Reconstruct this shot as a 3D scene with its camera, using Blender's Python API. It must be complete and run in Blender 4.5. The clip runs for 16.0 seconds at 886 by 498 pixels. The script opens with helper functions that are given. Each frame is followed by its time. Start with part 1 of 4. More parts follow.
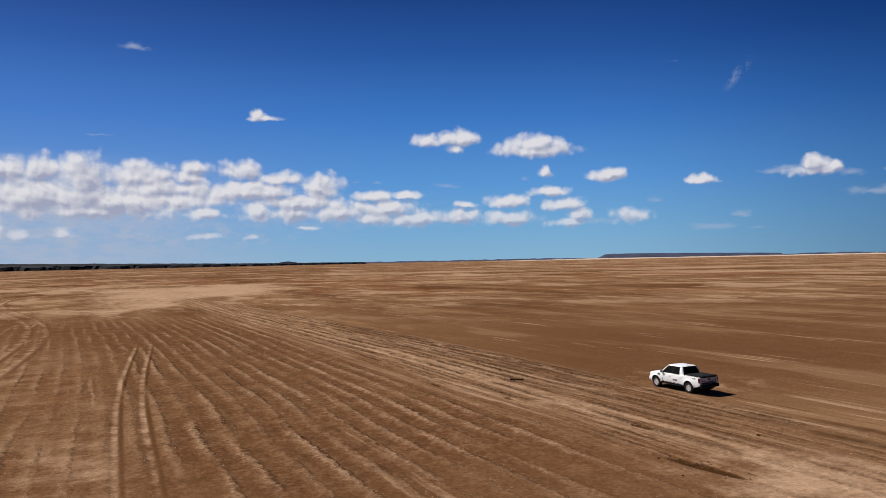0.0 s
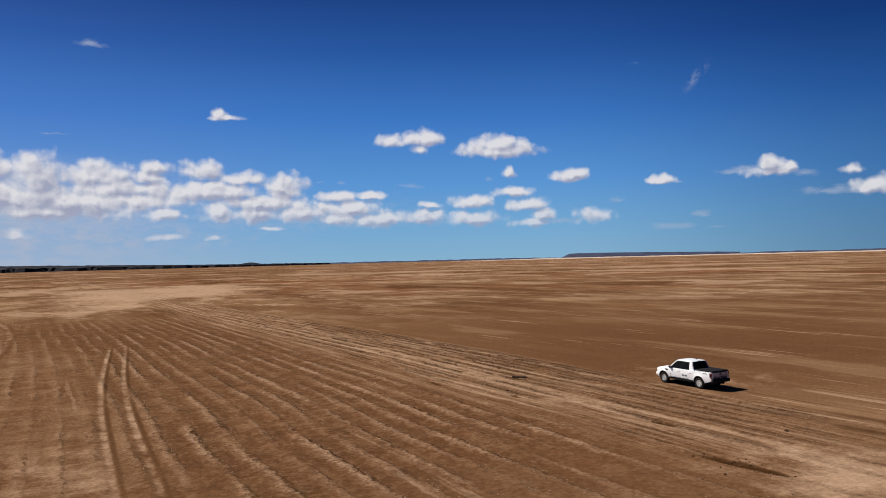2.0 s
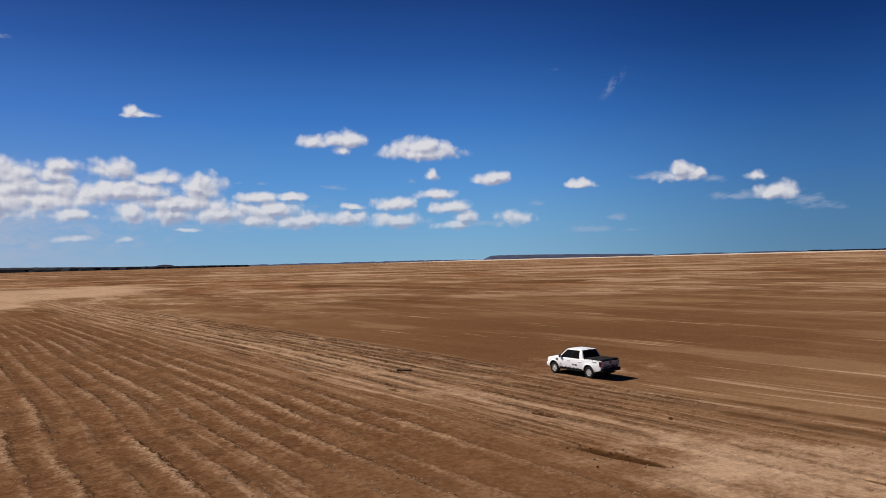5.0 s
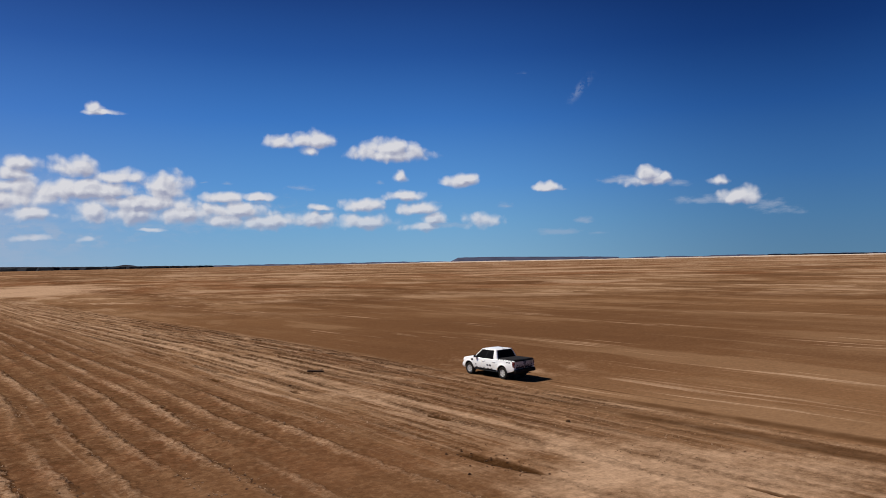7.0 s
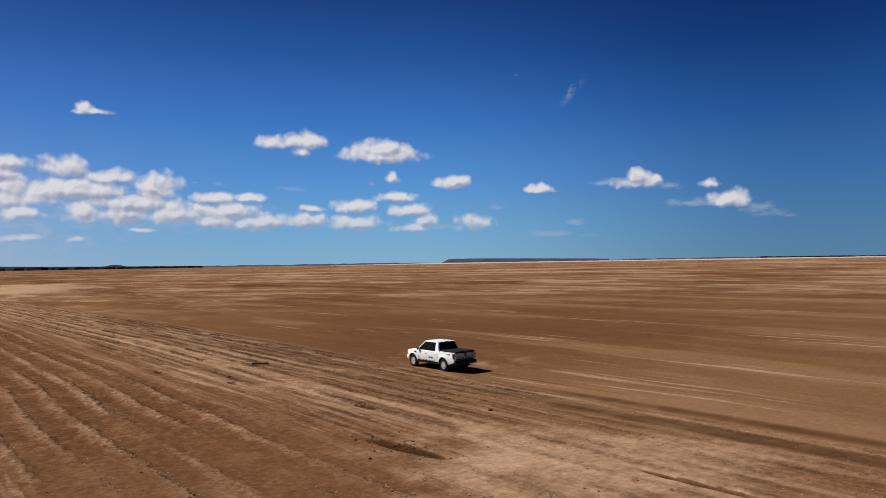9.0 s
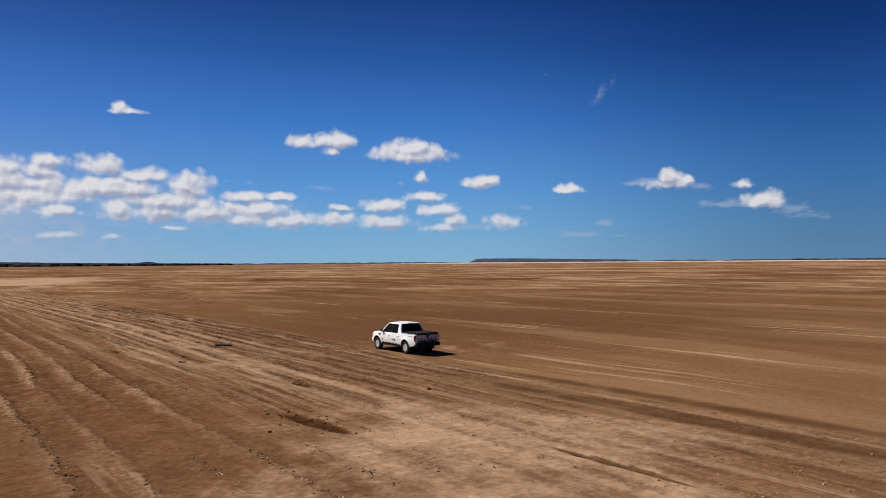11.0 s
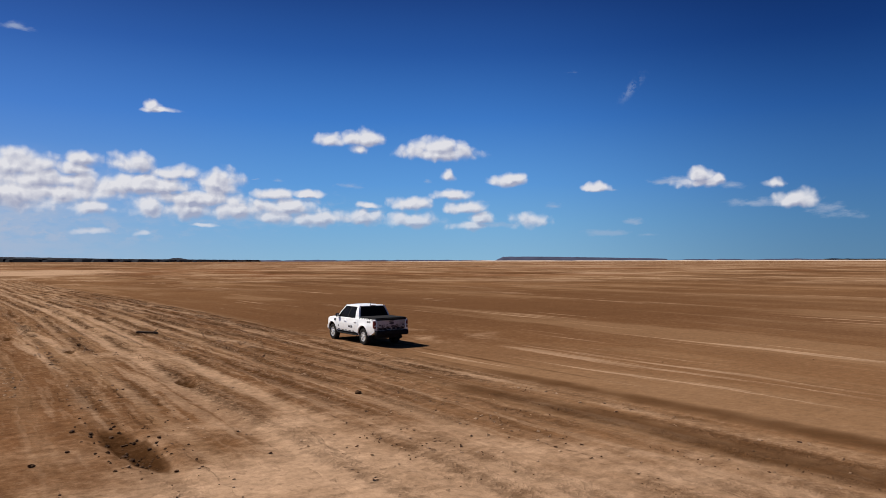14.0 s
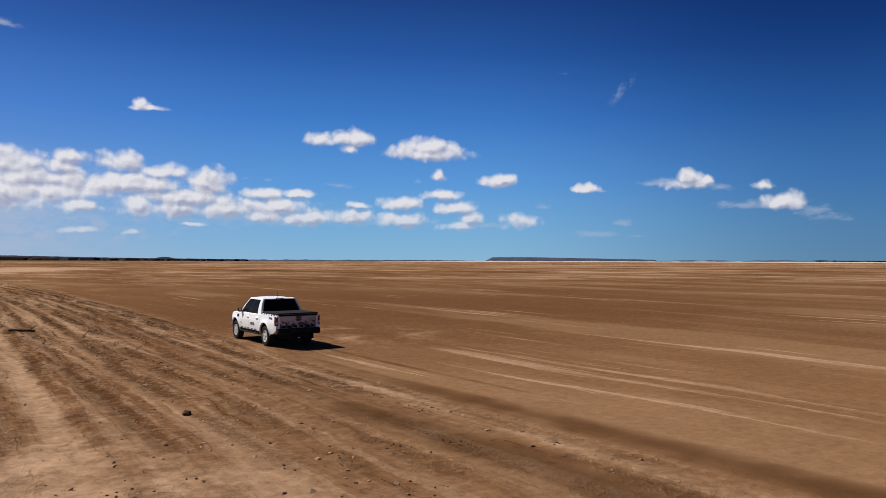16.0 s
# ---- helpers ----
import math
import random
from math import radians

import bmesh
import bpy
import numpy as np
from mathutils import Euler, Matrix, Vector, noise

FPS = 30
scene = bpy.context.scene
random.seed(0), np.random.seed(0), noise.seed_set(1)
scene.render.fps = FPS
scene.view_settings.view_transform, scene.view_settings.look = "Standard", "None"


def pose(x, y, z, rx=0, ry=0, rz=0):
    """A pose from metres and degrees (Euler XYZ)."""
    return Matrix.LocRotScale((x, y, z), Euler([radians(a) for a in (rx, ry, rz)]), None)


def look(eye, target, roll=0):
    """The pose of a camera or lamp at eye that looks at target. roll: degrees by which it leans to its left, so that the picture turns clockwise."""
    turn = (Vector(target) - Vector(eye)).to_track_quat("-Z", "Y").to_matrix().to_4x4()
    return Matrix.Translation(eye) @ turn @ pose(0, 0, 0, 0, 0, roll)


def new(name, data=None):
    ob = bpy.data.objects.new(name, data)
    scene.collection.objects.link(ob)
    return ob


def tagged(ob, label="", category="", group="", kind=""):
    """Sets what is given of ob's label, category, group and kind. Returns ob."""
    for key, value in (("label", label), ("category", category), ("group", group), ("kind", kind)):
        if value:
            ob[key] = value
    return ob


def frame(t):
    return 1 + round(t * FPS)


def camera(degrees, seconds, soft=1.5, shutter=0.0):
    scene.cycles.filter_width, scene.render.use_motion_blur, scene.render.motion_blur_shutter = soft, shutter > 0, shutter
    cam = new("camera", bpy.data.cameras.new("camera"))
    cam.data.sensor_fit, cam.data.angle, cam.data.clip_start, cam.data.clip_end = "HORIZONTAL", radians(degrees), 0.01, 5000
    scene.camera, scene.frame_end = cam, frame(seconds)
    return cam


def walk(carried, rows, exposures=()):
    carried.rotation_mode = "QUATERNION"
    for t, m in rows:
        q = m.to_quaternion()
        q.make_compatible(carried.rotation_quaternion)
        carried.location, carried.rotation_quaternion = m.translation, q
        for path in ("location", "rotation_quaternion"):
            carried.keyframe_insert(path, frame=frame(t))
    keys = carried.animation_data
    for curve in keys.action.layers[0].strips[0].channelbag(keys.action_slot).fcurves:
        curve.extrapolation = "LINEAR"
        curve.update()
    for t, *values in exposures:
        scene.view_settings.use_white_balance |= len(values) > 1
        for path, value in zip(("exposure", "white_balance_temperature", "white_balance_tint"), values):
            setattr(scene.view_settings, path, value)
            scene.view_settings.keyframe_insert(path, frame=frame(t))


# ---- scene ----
# A flat desert plain under a cumulus sky; a white pickup stands beside a worn track.
# World: metres, +Y is the way the pickup faces, its centre is at the origin.

# ---- camera ----
cam = camera(62.9, 16.0, soft=0.8)
walk(cam, [
    (0.0, pose(-39.869, -40.148, 9.879, 90.88, 1.178, -26.832)),
    (0.5, pose(-40.219, -39.022, 9.706, 90.835, 1.254, -27.687)),
    (1.0, pose(-40.633, -38.185, 9.599, 90.843, 1.313, -27.86)),
    (1.5, pose(-41.094, -37.555, 9.571, 90.853, 1.356, -28.765)),
    (2.0, pose(-41.371, -37.000, 9.474, 90.836, 1.445, -29.631)),
    (2.5, pose(-41.211, -36.333, 9.311, 90.874, 1.446, -30.363)),
    (3.0, pose(-40.618, -35.802, 9.057, 90.849, 1.45, -31.19)),
    (3.5, pose(-39.852, -35.332, 8.753, 90.807, 1.462, -32.525)),
    (4.0, pose(-38.887, -35.092, 8.456, 90.794, 1.484, -33.721)),
    (4.5, pose(-37.847, -35.099, 8.254, 90.828, 1.489, -34.776)),
    (7.0, pose(-32.365, -35.628, 7.598, 90.948, 1.144, -38.257)),
    (7.5, pose(-31.791, -35.880, 7.478, 91, 1.038, -38.615)),
    (8.0, pose(-31.166, -36.261, 7.317, 91.046, 0.945, -38.979)),
    (10.5, pose(-26.874, -38.983, 5.987, 91.082, 0.618, -38.281)),
    (11.0, pose(-25.478, -38.497, 5.561, 91.058, 0.443, -36.7)),
    (11.5, pose(-24.315, -38.027, 5.188, 91.026, 0.338, -35.621)),
    (12.0, pose(-22.962, -37.174, 4.744, 90.956, 0.272, -35.048)),
    (12.5, pose(-21.695, -36.174, 4.456, 91.001, 0.248, -34.864)),
    (13.0, pose(-20.183, -34.656, 4.258, 90.999, 0.213, -34.804)),
    (13.5, pose(-18.648, -33.156, 4.064, 90.983, 0.157, -34.543)),
    (14.0, pose(-17.169, -31.804, 3.948, 90.916, 0.107, -34.595)),
    (14.5, pose(-15.659, -30.610, 3.818, 90.917, 0.077, -34.613)),
    (15.0, pose(-14.170, -29.637, 3.623, 90.9, 0.004, -34.738)),
    (15.5, pose(-12.648, -28.856, 3.445, 90.871, -0.09, -34.869)),
    (16.0, pose(-11.524, -28.402, 3.298, 90.941, -0.159, -35.393)),
], [(0.0, 0.41), (4.5, 0.37), (7.5, 0.35), (10.5, 0.38), (13.0, 0.47), (16.0, 0.48)])

# ---- world and sun ----
SUN_ELEVATION, SUN_AZIMUTH = 45.0, -29.0     # degrees; azimuth clockwise from +Y


class Nodes:
    """Short-hand for building a node tree."""

    def __init__(self, tree):
        self.tree = tree

    def add(self, kind, **props):
        n = self.tree.nodes.new(kind)
        for k, v in props.items():
            setattr(n, k, v)
        return n

    def put(self, socket, value):
        if isinstance(value, bpy.types.NodeSocket):
            self.tree.links.new(value, socket)
        else:
            socket.default_value = value

    def math(self, op, a, b=0.0, c=None, clamp=False):
        n = self.add("ShaderNodeMath", operation=op, use_clamp=clamp)
        self.put(n.inputs[0], a)
        self.put(n.inputs[1], b)
        if c is not None:
            self.put(n.inputs[2], c)
        return n.outputs[0]

    def vmath(self, op, a, b=(0, 0, 0), out=0):
        n = self.add("ShaderNodeVectorMath", operation=op)
        self.put(n.inputs[0], a)
        self.put(n.inputs[1], b)
        return n.outputs[out]

    def noise(self, vector, scale, detail=4.0, rough=0.5, dims="3D", distortion=0.0):
        n = self.add("ShaderNodeTexNoise", noise_dimensions=dims)
        self.put(n.inputs["Vector"], vector)
        n.inputs["Scale"].default_value = scale
        n.inputs["Detail"].default_value = detail
        n.inputs["Roughness"].default_value = rough
        n.inputs["Distortion"].default_value = distortion
        return n.outputs["Fac"]

    def ramp(self, value, lo, hi, a=0.0, b=1.0, smooth=True):
        n = self.add("ShaderNodeMapRange", interpolation_type="SMOOTHSTEP" if smooth else "LINEAR")
        for i, v in enumerate((value, lo, hi, a, b)):
            self.put(n.inputs[i], v)
        return n.outputs[0]

    def mix(self, fac, a, b, blend="MIX"):
        n = self.add("ShaderNodeMix", data_type="RGBA", blend_type=blend)
        self.put(n.inputs[0], fac)
        for s, v in ((n.inputs[6], a), (n.inputs[7], b)):
            self.put(s, v if isinstance(v, bpy.types.NodeSocket) or len(v) == 4 else (*v, 1.0))
        return n.outputs[2]


# Clouds: azimuth, elevation, half width, half height (degrees), density.
bank_clouds = [
    (-4.88, 6.62, 2.27, 0.98, 1.0), (-2.18, 6.53, 1.4, 1.24, 1.0), (0.36, 6.47, 1.56, 1.58, 1.0), (4.07, 6.49, 2.32, 1.14, 1.0),
    (6.03, 5.62, 4.1, 0.87, 1.0), (-1.38, 4.82, 3.3, 0.71, 0.9), (0.91, 3.99, 5.78, 0.62, 0.9), (8.17, 7.18, 1.02, 0.69, 1.0),
    (11.63, 6.99, 1.63, 0.83, 1.0), (14.06, 6.44, 1.75, 0.65, 0.9), (13.26, 5.42, 3.06, 0.56, 0.9), (17.37, 5.67, 1.65, 1.14, 1.0),
    (12.29, 3.87, 1.34, 0.91, 1.0), (15.26, 3.91, 1.8, 0.94, 1.0), (18.56, 3.75, 2.01, 0.77, 1.0), (8.72, 3.79, 1.35, 0.61, 1.0),
    (2.39, 4.33, 3.71, 0.85, 0.9), (-2.4, 4.93, 4.26, 1.84, 1.0), (2.21, 4.57, 4.99, 1.38, 1.0), (6.6, 4.79, 4.33, 0.88, 0.9),
    (11.79, 5.44, 4.48, 0.81, 1.0), (15.7, 4.57, 3.87, 0.83, 0.95), (7.42, 6.43, 1.19, 0.71, 0.9), (15.05, 3.85, 1.93, 0.92, 1.0) ]
low_clouds = [
    (-3.45, 2.25, 1.3, 0.5, 0.66), (-0.88, 2.35, 1.0, 0.5, 0.66), (8.61, 2.09, 1.3, 0.30, 0.62), (12.19, 2.0, 0.8, 0.28, 0.6),
    (16.3, 2.66, 0.86, 0.18, 0.65), (-5.71, 2.98, 1.75, 2.07, 0.7) ]
middle_clouds = [
    (21.22, 5.06, 1.6, 0.51, 1.0), (23.89, 5.12, 1.16, 0.33, 1.0), (22.38, 4.08, 2.78, 0.75, 1.0), (21.7, 3.37, 1.53, 0.69, 1.0),
    (24.75, 3.23, 2.05, 0.69, 1.0), (28.22, 3.25, 1.72, 0.69, 1.0), (32.12, 3.13, 2.26, 0.64, 0.95), (31.99, 4.45, 1.53, 0.62, 1.0),
    (28.57, 4.31, 0.94, 0.33, 0.7), (35.33, 5.13, 1.53, 0.48, 0.9), (36.34, 4.14, 1.46, 0.61, 0.95), (37.6, 3.24, 1.12, 0.64, 1.0),
    (36.93, 2.72, 1.78, 0.51, 0.9), (41.44, 3.1, 1.6, 0.84, 0.55) ]
high_clouds = [
    (25.77, 9.24, 1.25, 0.57, 0.95), (28.42, 9.38, 1.57, 0.76, 1.0), (27.95, 8.65, 0.9, 0.55, 0.9), (34.18, 8.38, 3.17, 0.67, 0.95),
    (34.24, 8.79, 2.03, 0.8, 1.0), (13.0, 11.05, 1.45, 0.27, 0.85), (12.6, 11.25, 0.67, 0.5, 0.9), (39.7, 6.19, 1.3, 0.5, 0.95),
    (40.07, 6.4, 0.93, 0.45, 0.95), (35.0, 6.68, 0.59, 0.55, 0.68), (46.55, 5.62, 0.95, 0.42, 0.9), (54.26, 5.74, 1.59, 0.51, 0.9),
    (54.1, 6.15, 0.92, 0.73, 1.0), (55.23, 5.9, 0.61, 0.51, 0.9) ]
east_clouds = [
    (59.25, 5.5, 0.91, 0.44, 0.7), (60.6, 4.29, 1.54, 0.66, 1.0) ]
veils_a = [
    (5.0, 1.82, 1.16, 0.41, 0.45), (18.03, 1.97, 1.09, 0.22, 0.3), (0.59, 4.02, 9.69, 2.99, 0.5), (20.52, 3.45, 11.34, 1.99, 0.42),
    (-3.62, 2.81, 1.0, 0.35, 0.5), (1.44, 2.88, 0.91, 0.32, 0.5), (5.21, 3.19, 0.97, 0.31, 0.45), (6.56, 2.01, 0.79, 0.42, 0.4),
    (2.91, 1.63, 1.68, 0.41, 0.4), (39.19, 2.76, 1.22, 0.41, 0.5), (43.28, 4.23, 0.82, 0.32, 0.5), (21.97, 6.16, 0.78, 0.22, 0.35),
    (19.86, 6.21, 0.66, 0.13, 0.3), (33.31, 6.24, 0.55, 0.35, 0.35), (27.35, 5.86, 1.92, 0.4, 0.35), (47.96, 5.47, 0.7, 0.21, 0.4),
    (51.73, 5.91, 1.66, 0.4, 0.5), (56.41, 5.44, 1.27, 0.42, 0.5), (52.25, 6.08, 1.31, 0.3, 0.5), (47.29, 2.15, 1.7, 0.36, 0.8) ]
veils_b = [
    (49.42, 2.91, 0.78, 0.31, 0.8), (50.43, 1.9, 1.69, 0.23, 0.3), (3.9, 15.66, 1.58, 0.39, 0.6), (1.48, 9.42, 1.76, 0.18, 0.35),
    (44.82, 14.44, 1.08, 0.34, 0.2), (-3.9, 7.48, 0.66, 0.15, 0.4), (58.16, 4.14, 2.39, 0.43, 0.6), (62.57, 3.53, 1.4, 0.63, 0.55),
    (63.52, 3.11, 1.63, 0.53, 0.4), (63.64, 3.31, 0.79, 0.23, 0.5), (37.8, 4.59, 1.0, 0.22, 0.2) ]


def cloud_field(name, clouds, billow, bias):
    """Node group: density of the clouds at a place of the sky given in degrees."""
    g = bpy.data.node_groups.new(name, "ShaderNodeTree")
    g.interface.new_socket("Place", in_out="INPUT", socket_type="NodeSocketVector")
    g.interface.new_socket("Density", in_out="OUTPUT", socket_type="NodeSocketFloat")
    n = Nodes(g)
    place = n.add("NodeGroupInput").outputs[0]
    out = n.add("NodeGroupOutput")
    warp = n.add("ShaderNodeTexNoise", noise_dimensions="2D")
    warp.inputs["Scale"].default_value, warp.inputs["Detail"].default_value = 0.55, 2.0
    g.links.new(place, warp.inputs["Vector"])
    shift = n.vmath("MULTIPLY", n.vmath("SUBTRACT", warp.outputs["Color"], (0.5, 0.5, 0.5)), (0.9, 0.40, 0.0))
    p = n.vmath("ADD", place, shift)
    total = None
    for a, e, w, h, o in clouds:
        grow = 1.12 / max(o, 0.45) ** 0.5
        q = n.vmath("MULTIPLY", n.vmath("SUBTRACT", p, (a, e, 0.0)), (1 / (w * grow), 1 / (h * grow), 0.0))
        d = n.vmath("LENGTH", n.vmath("MAXIMUM", q, n.vmath("MULTIPLY", q, (-1.0, -1.4, 0.0))), out=1)
        v = n.math("SUBTRACT", o, d)
        total = v if total is None else n.math("MAXIMUM", total, v)
    if billow:      # rounded heads
        fine = bias
        for scale, amp in ((0.70, 0.80), (1.6, 0.36), (3.8, 0.09)):
            cell = n.add("ShaderNodeTexVoronoi", voronoi_dimensions="2D", feature="SMOOTH_F1")
            n.put(cell.inputs["Vector"], p)
            cell.inputs["Scale"].default_value, cell.inputs["Smoothness"].default_value = scale, 0.35
            fine = n.math("ADD", n.math("MULTIPLY", n.math("SUBTRACT", 0.42, cell.outputs["Distance"]), amp), fine)
        fluff = n.noise(place, 2.0, 6.0, 0.58, "2D")
        fine = n.math("ADD", n.math("MULTIPLY", n.math("SUBTRACT", fluff, 0.5), 0.26), fine)
    else:           # torn, combed-out vapour
        comb = n.noise(n.vmath("MULTIPLY", place, (0.55, 1.5, 1.0)), 1.5, 6.0, 0.62, "2D")
        fine = n.math("ADD", n.math("MULTIPLY", n.math("SUBTRACT", comb, 0.5), 1.3), bias)
    g.links.new(n.math("MULTIPLY_ADD", total, 1.25, fine), out.inputs[0])
    return g


def build_world():
    w = bpy.data.worlds.new("sky")
    scene.world = w
    w.use_nodes = True
    w.node_tree.nodes.clear()
    n = Nodes(w.node_tree)
    sky = n.add("ShaderNodeTexSky", sky_type="NISHITA", sun_disc=False, sun_elevation=radians(SUN_ELEVATION),
                sun_rotation=radians(SUN_AZIMUTH), altitude=50.0, air_density=1.0, dust_density=0.6, ozone_density=3.0)
    way = n.add("ShaderNodeTexCoord").outputs["Generated"]
    xyz = n.add("ShaderNodeSeparateXYZ")
    n.put(xyz.inputs[0], way)
    az = n.math("MULTIPLY", n.math("ARCTAN2", xyz.outputs[0], xyz.outputs[1]), 180 / math.pi)
    el = n.math("MULTIPLY", n.math("ARCSINE", xyz.outputs[2]), 180 / math.pi)
    place = n.add("ShaderNodeCombineXYZ")
    n.put(place.inputs[0], az)
    n.put(place.inputs[1], el)
    # the deep, polarised blue of dry air: the sky's own brightness times a blue that deepens with height
    glow = n.add("ShaderNodeRGBToBW")
    n.put(glow.inputs[0], sky.outputs[0])
    # darkest a quarter turn from the sun
    round_sun = n.vmath("DOT_PRODUCT", way, (math.sin(radians(SUN_AZIMUTH)), math.cos(radians(SUN_AZIMUTH)), 0.0), out=1)
    tilt = n.math("MULTIPLY", n.ramp(el, 5.0, 17.0), n.ramp(round_sun, 0.05, 0.87, -0.20, 0.10, False))
    level = n.math("MULTIPLY", n.ramp(round_sun, -0.11, 0.42, 0.62, 1.10), n.math("ADD", 1.0, tilt))
    level = n.math("ADD", level, n.math("MULTIPLY", glow.outputs[0], SKY_GLOW))
    ramp = n.add("ShaderNodeValToRGB")
    n.put(ramp.inputs[0], n.math("DIVIDE", el, 90.0, clamp=True))
    stops = ramp.color_ramp.elements
    for i, (e, c) in enumerate(SKY_BLUES):
        s = stops[i] if i < 2 else stops.new(1.0)
        s.position = e / 90.0
        s.color = (*c, 1.0)
    deep = n.vmath("SCALE", ramp.outputs[0])
    deep.node.inputs["Scale"].default_value = 10.0
    tone = n.add("ShaderNodeCombineColor")
    n.put(tone.inputs[0], n.math("ADD", n.math("POWER", level, 1.45), n.ramp(round_sun, 0.55, 0.95, 0.0, 0.35)))
    n.put(tone.inputs[1], n.math("POWER", level, 1.16))
    n.put(tone.inputs[2], n.math("POWER", level, 0.90))
    blue = n.mix(1.0, deep, tone.outputs[0], "MULTIPLY")
    heaps = bank_clouds + low_clouds + middle_clouds + high_clouds + east_clouds
    field = cloud_field("cumulus_field", heaps, True, 0.10)
    veil = n.add("ShaderNodeGroup", node_tree=cloud_field("veil_field", veils_a + veils_b, False, 0.16))
    n.put(veil.inputs[0], place.outputs[0])
    here, lit = (n.add("ShaderNodeGroup", node_tree=field) for _ in "ab")
    n.put(here.inputs[0], place.outputs[0])
    n.put(lit.inputs[0], n.vmath("ADD", place.outputs[0], (-0.20, 0.36, 0.0)))
    dens = here.outputs[0]
    haze = n.ramp(el, 0.5, 5.0, 0.42, 0.97)
    alpha = n.math("MULTIPLY", n.ramp(dens, -0.16, 0.78), haze)
    thin = n.math("MULTIPLY", n.math("MULTIPLY", n.ramp(veil.outputs[0], 0.0, 0.9), haze), 0.60)
    slope = n.math("MULTIPLY", n.math("SUBTRACT", dens, lit.outputs[0]), 1.25)
    core = n.math("MULTIPLY", n.ramp(dens, 0.35, 1.1), -0.30)
    broad = n.math("MULTIPLY", n.math("SUBTRACT", n.noise(place.outputs[0], 0.34, 4.0, 0.55, "2D"), 0.5), 1.1)
    side = n.math("ADD", n.math("ADD", n.math("ADD", slope, 0.70), core), broad, clamp=True)
    white = n.mix(side, CLOUD_SHADE, CLOUD_LIGHT)
    # milky air round the cloud bank, and one thin slanting wisp
    torn = n.noise(n.vmath("MULTIPLY", place.outputs[0], (0.5, 1.3, 1.0)), 1.1, 6.0, 0.6, "2D")
    milky = n.math("MULTIPLY", n.math("MULTIPLY", n.ramp(az, 17.0, -2.0), n.ramp(el, 8.6, 5.0)), n.ramp(torn, 0.30, 0.62, 0.30, 0.72))
    off = n.vmath("SUBTRACT", place.outputs[0], (49.3, 13.0, 0.0))
    along = n.math("ABSOLUTE", n.vmath("DOT_PRODUCT", off, (0.67, 0.74, 0.0), out=1))
    beside = n.math("ABSOLUTE", n.vmath("DOT_PRODUCT", off, (0.74, -0.67, 0.0), out=1))
    wisp = n.math("MULTIPLY", n.math("MULTIPLY", n.ramp(along, 1.75, 0.2), n.ramp(beside, 0.50, 0.0)), n.ramp(n.noise(place.outputs[0], 1.6, 4.0, 0.6, "2D"), 0.38, 0.66, 0.0, 0.30))
    full = n.mix(n.math("MAXIMUM", milky, wisp), blue, VEIL)
    # a low field of small hazy puffs under the bank
    tufts = n.noise(n.vmath("MULTIPLY", place.outputs[0], (0.8, 1.5, 1.0)), 0.95, 6.0, 0.56, "2D")
    strip = n.math("MULTIPLY", n.math("MULTIPLY", n.ramp(el, 0.9, 1.9), n.ramp(el, 3.6, 2.6)), n.ramp(az, 21.0, 3.0))
    thin = n.math("MAXIMUM", thin, n.math("MULTIPLY", n.ramp(tufts, 0.47, 0.66), n.math("MULTIPLY", strip, 0.62)))
    full = n.mix(thin, full, VEIL)
    full = n.mix(alpha, full, white)
    bg = n.add("ShaderNodeBackground")
    n.put(bg.inputs[0], full)
    bg.inputs[1].default_value = 0.075
    n.put(n.add("ShaderNodeOutputWorld").inputs[0], bg.outputs[0])
    w.cycles.sampling_method, w.cycles.sample_map_resolution = "MANUAL", 512


SKY_GLOW = 0.004
SKY_BLUES = ((0.0, (0.20, 0.385, 0.56)), (3.0, (0.14, 0.335, 0.585)), (6.0, (0.088, 0.265, 0.59)), (11.0, (0.041, 0.166, 0.495)),
             (16.0, (0.019, 0.087, 0.325)), (20.0, (0.0115, 0.050, 0.212)), (32.0, (0.008, 0.036, 0.14)))
CLOUD_SHADE, CLOUD_LIGHT, VEIL = (3.5, 3.7, 4.9), (7.3, 7.25, 7.6), (4.0, 4.6, 5.9)
build_world()

sun = new("sun", bpy.data.lights.new("sun", "SUN"))
sun.data.energy, sun.data.angle, sun.data.color = 5.0, radians(0.53), (1.0, 0.95, 0.88)
sun.matrix_world = pose(0, 0, 60, 0, 0, 0) @ look((0, 0, 0), (
    -math.sin(radians(SUN_AZIMUTH)) * math.cos(radians(SUN_ELEVATION)),
    -math.cos(radians(SUN_AZIMUTH)) * math.cos(radians(SUN_ELEVATION)),
    -math.sin(radians(SUN_ELEVATION))))


# ---- materials ----
def material(name):
    m = bpy.data.materials.new(name)
    m.use_nodes = True
    m.node_tree.nodes.clear()
    n = Nodes(m.node_tree)
    b = n.add("ShaderNodeBsdfPrincipled")
    n.put(n.add("ShaderNodeOutputMaterial").inputs[0], b.outputs[0])
    return m, n, b


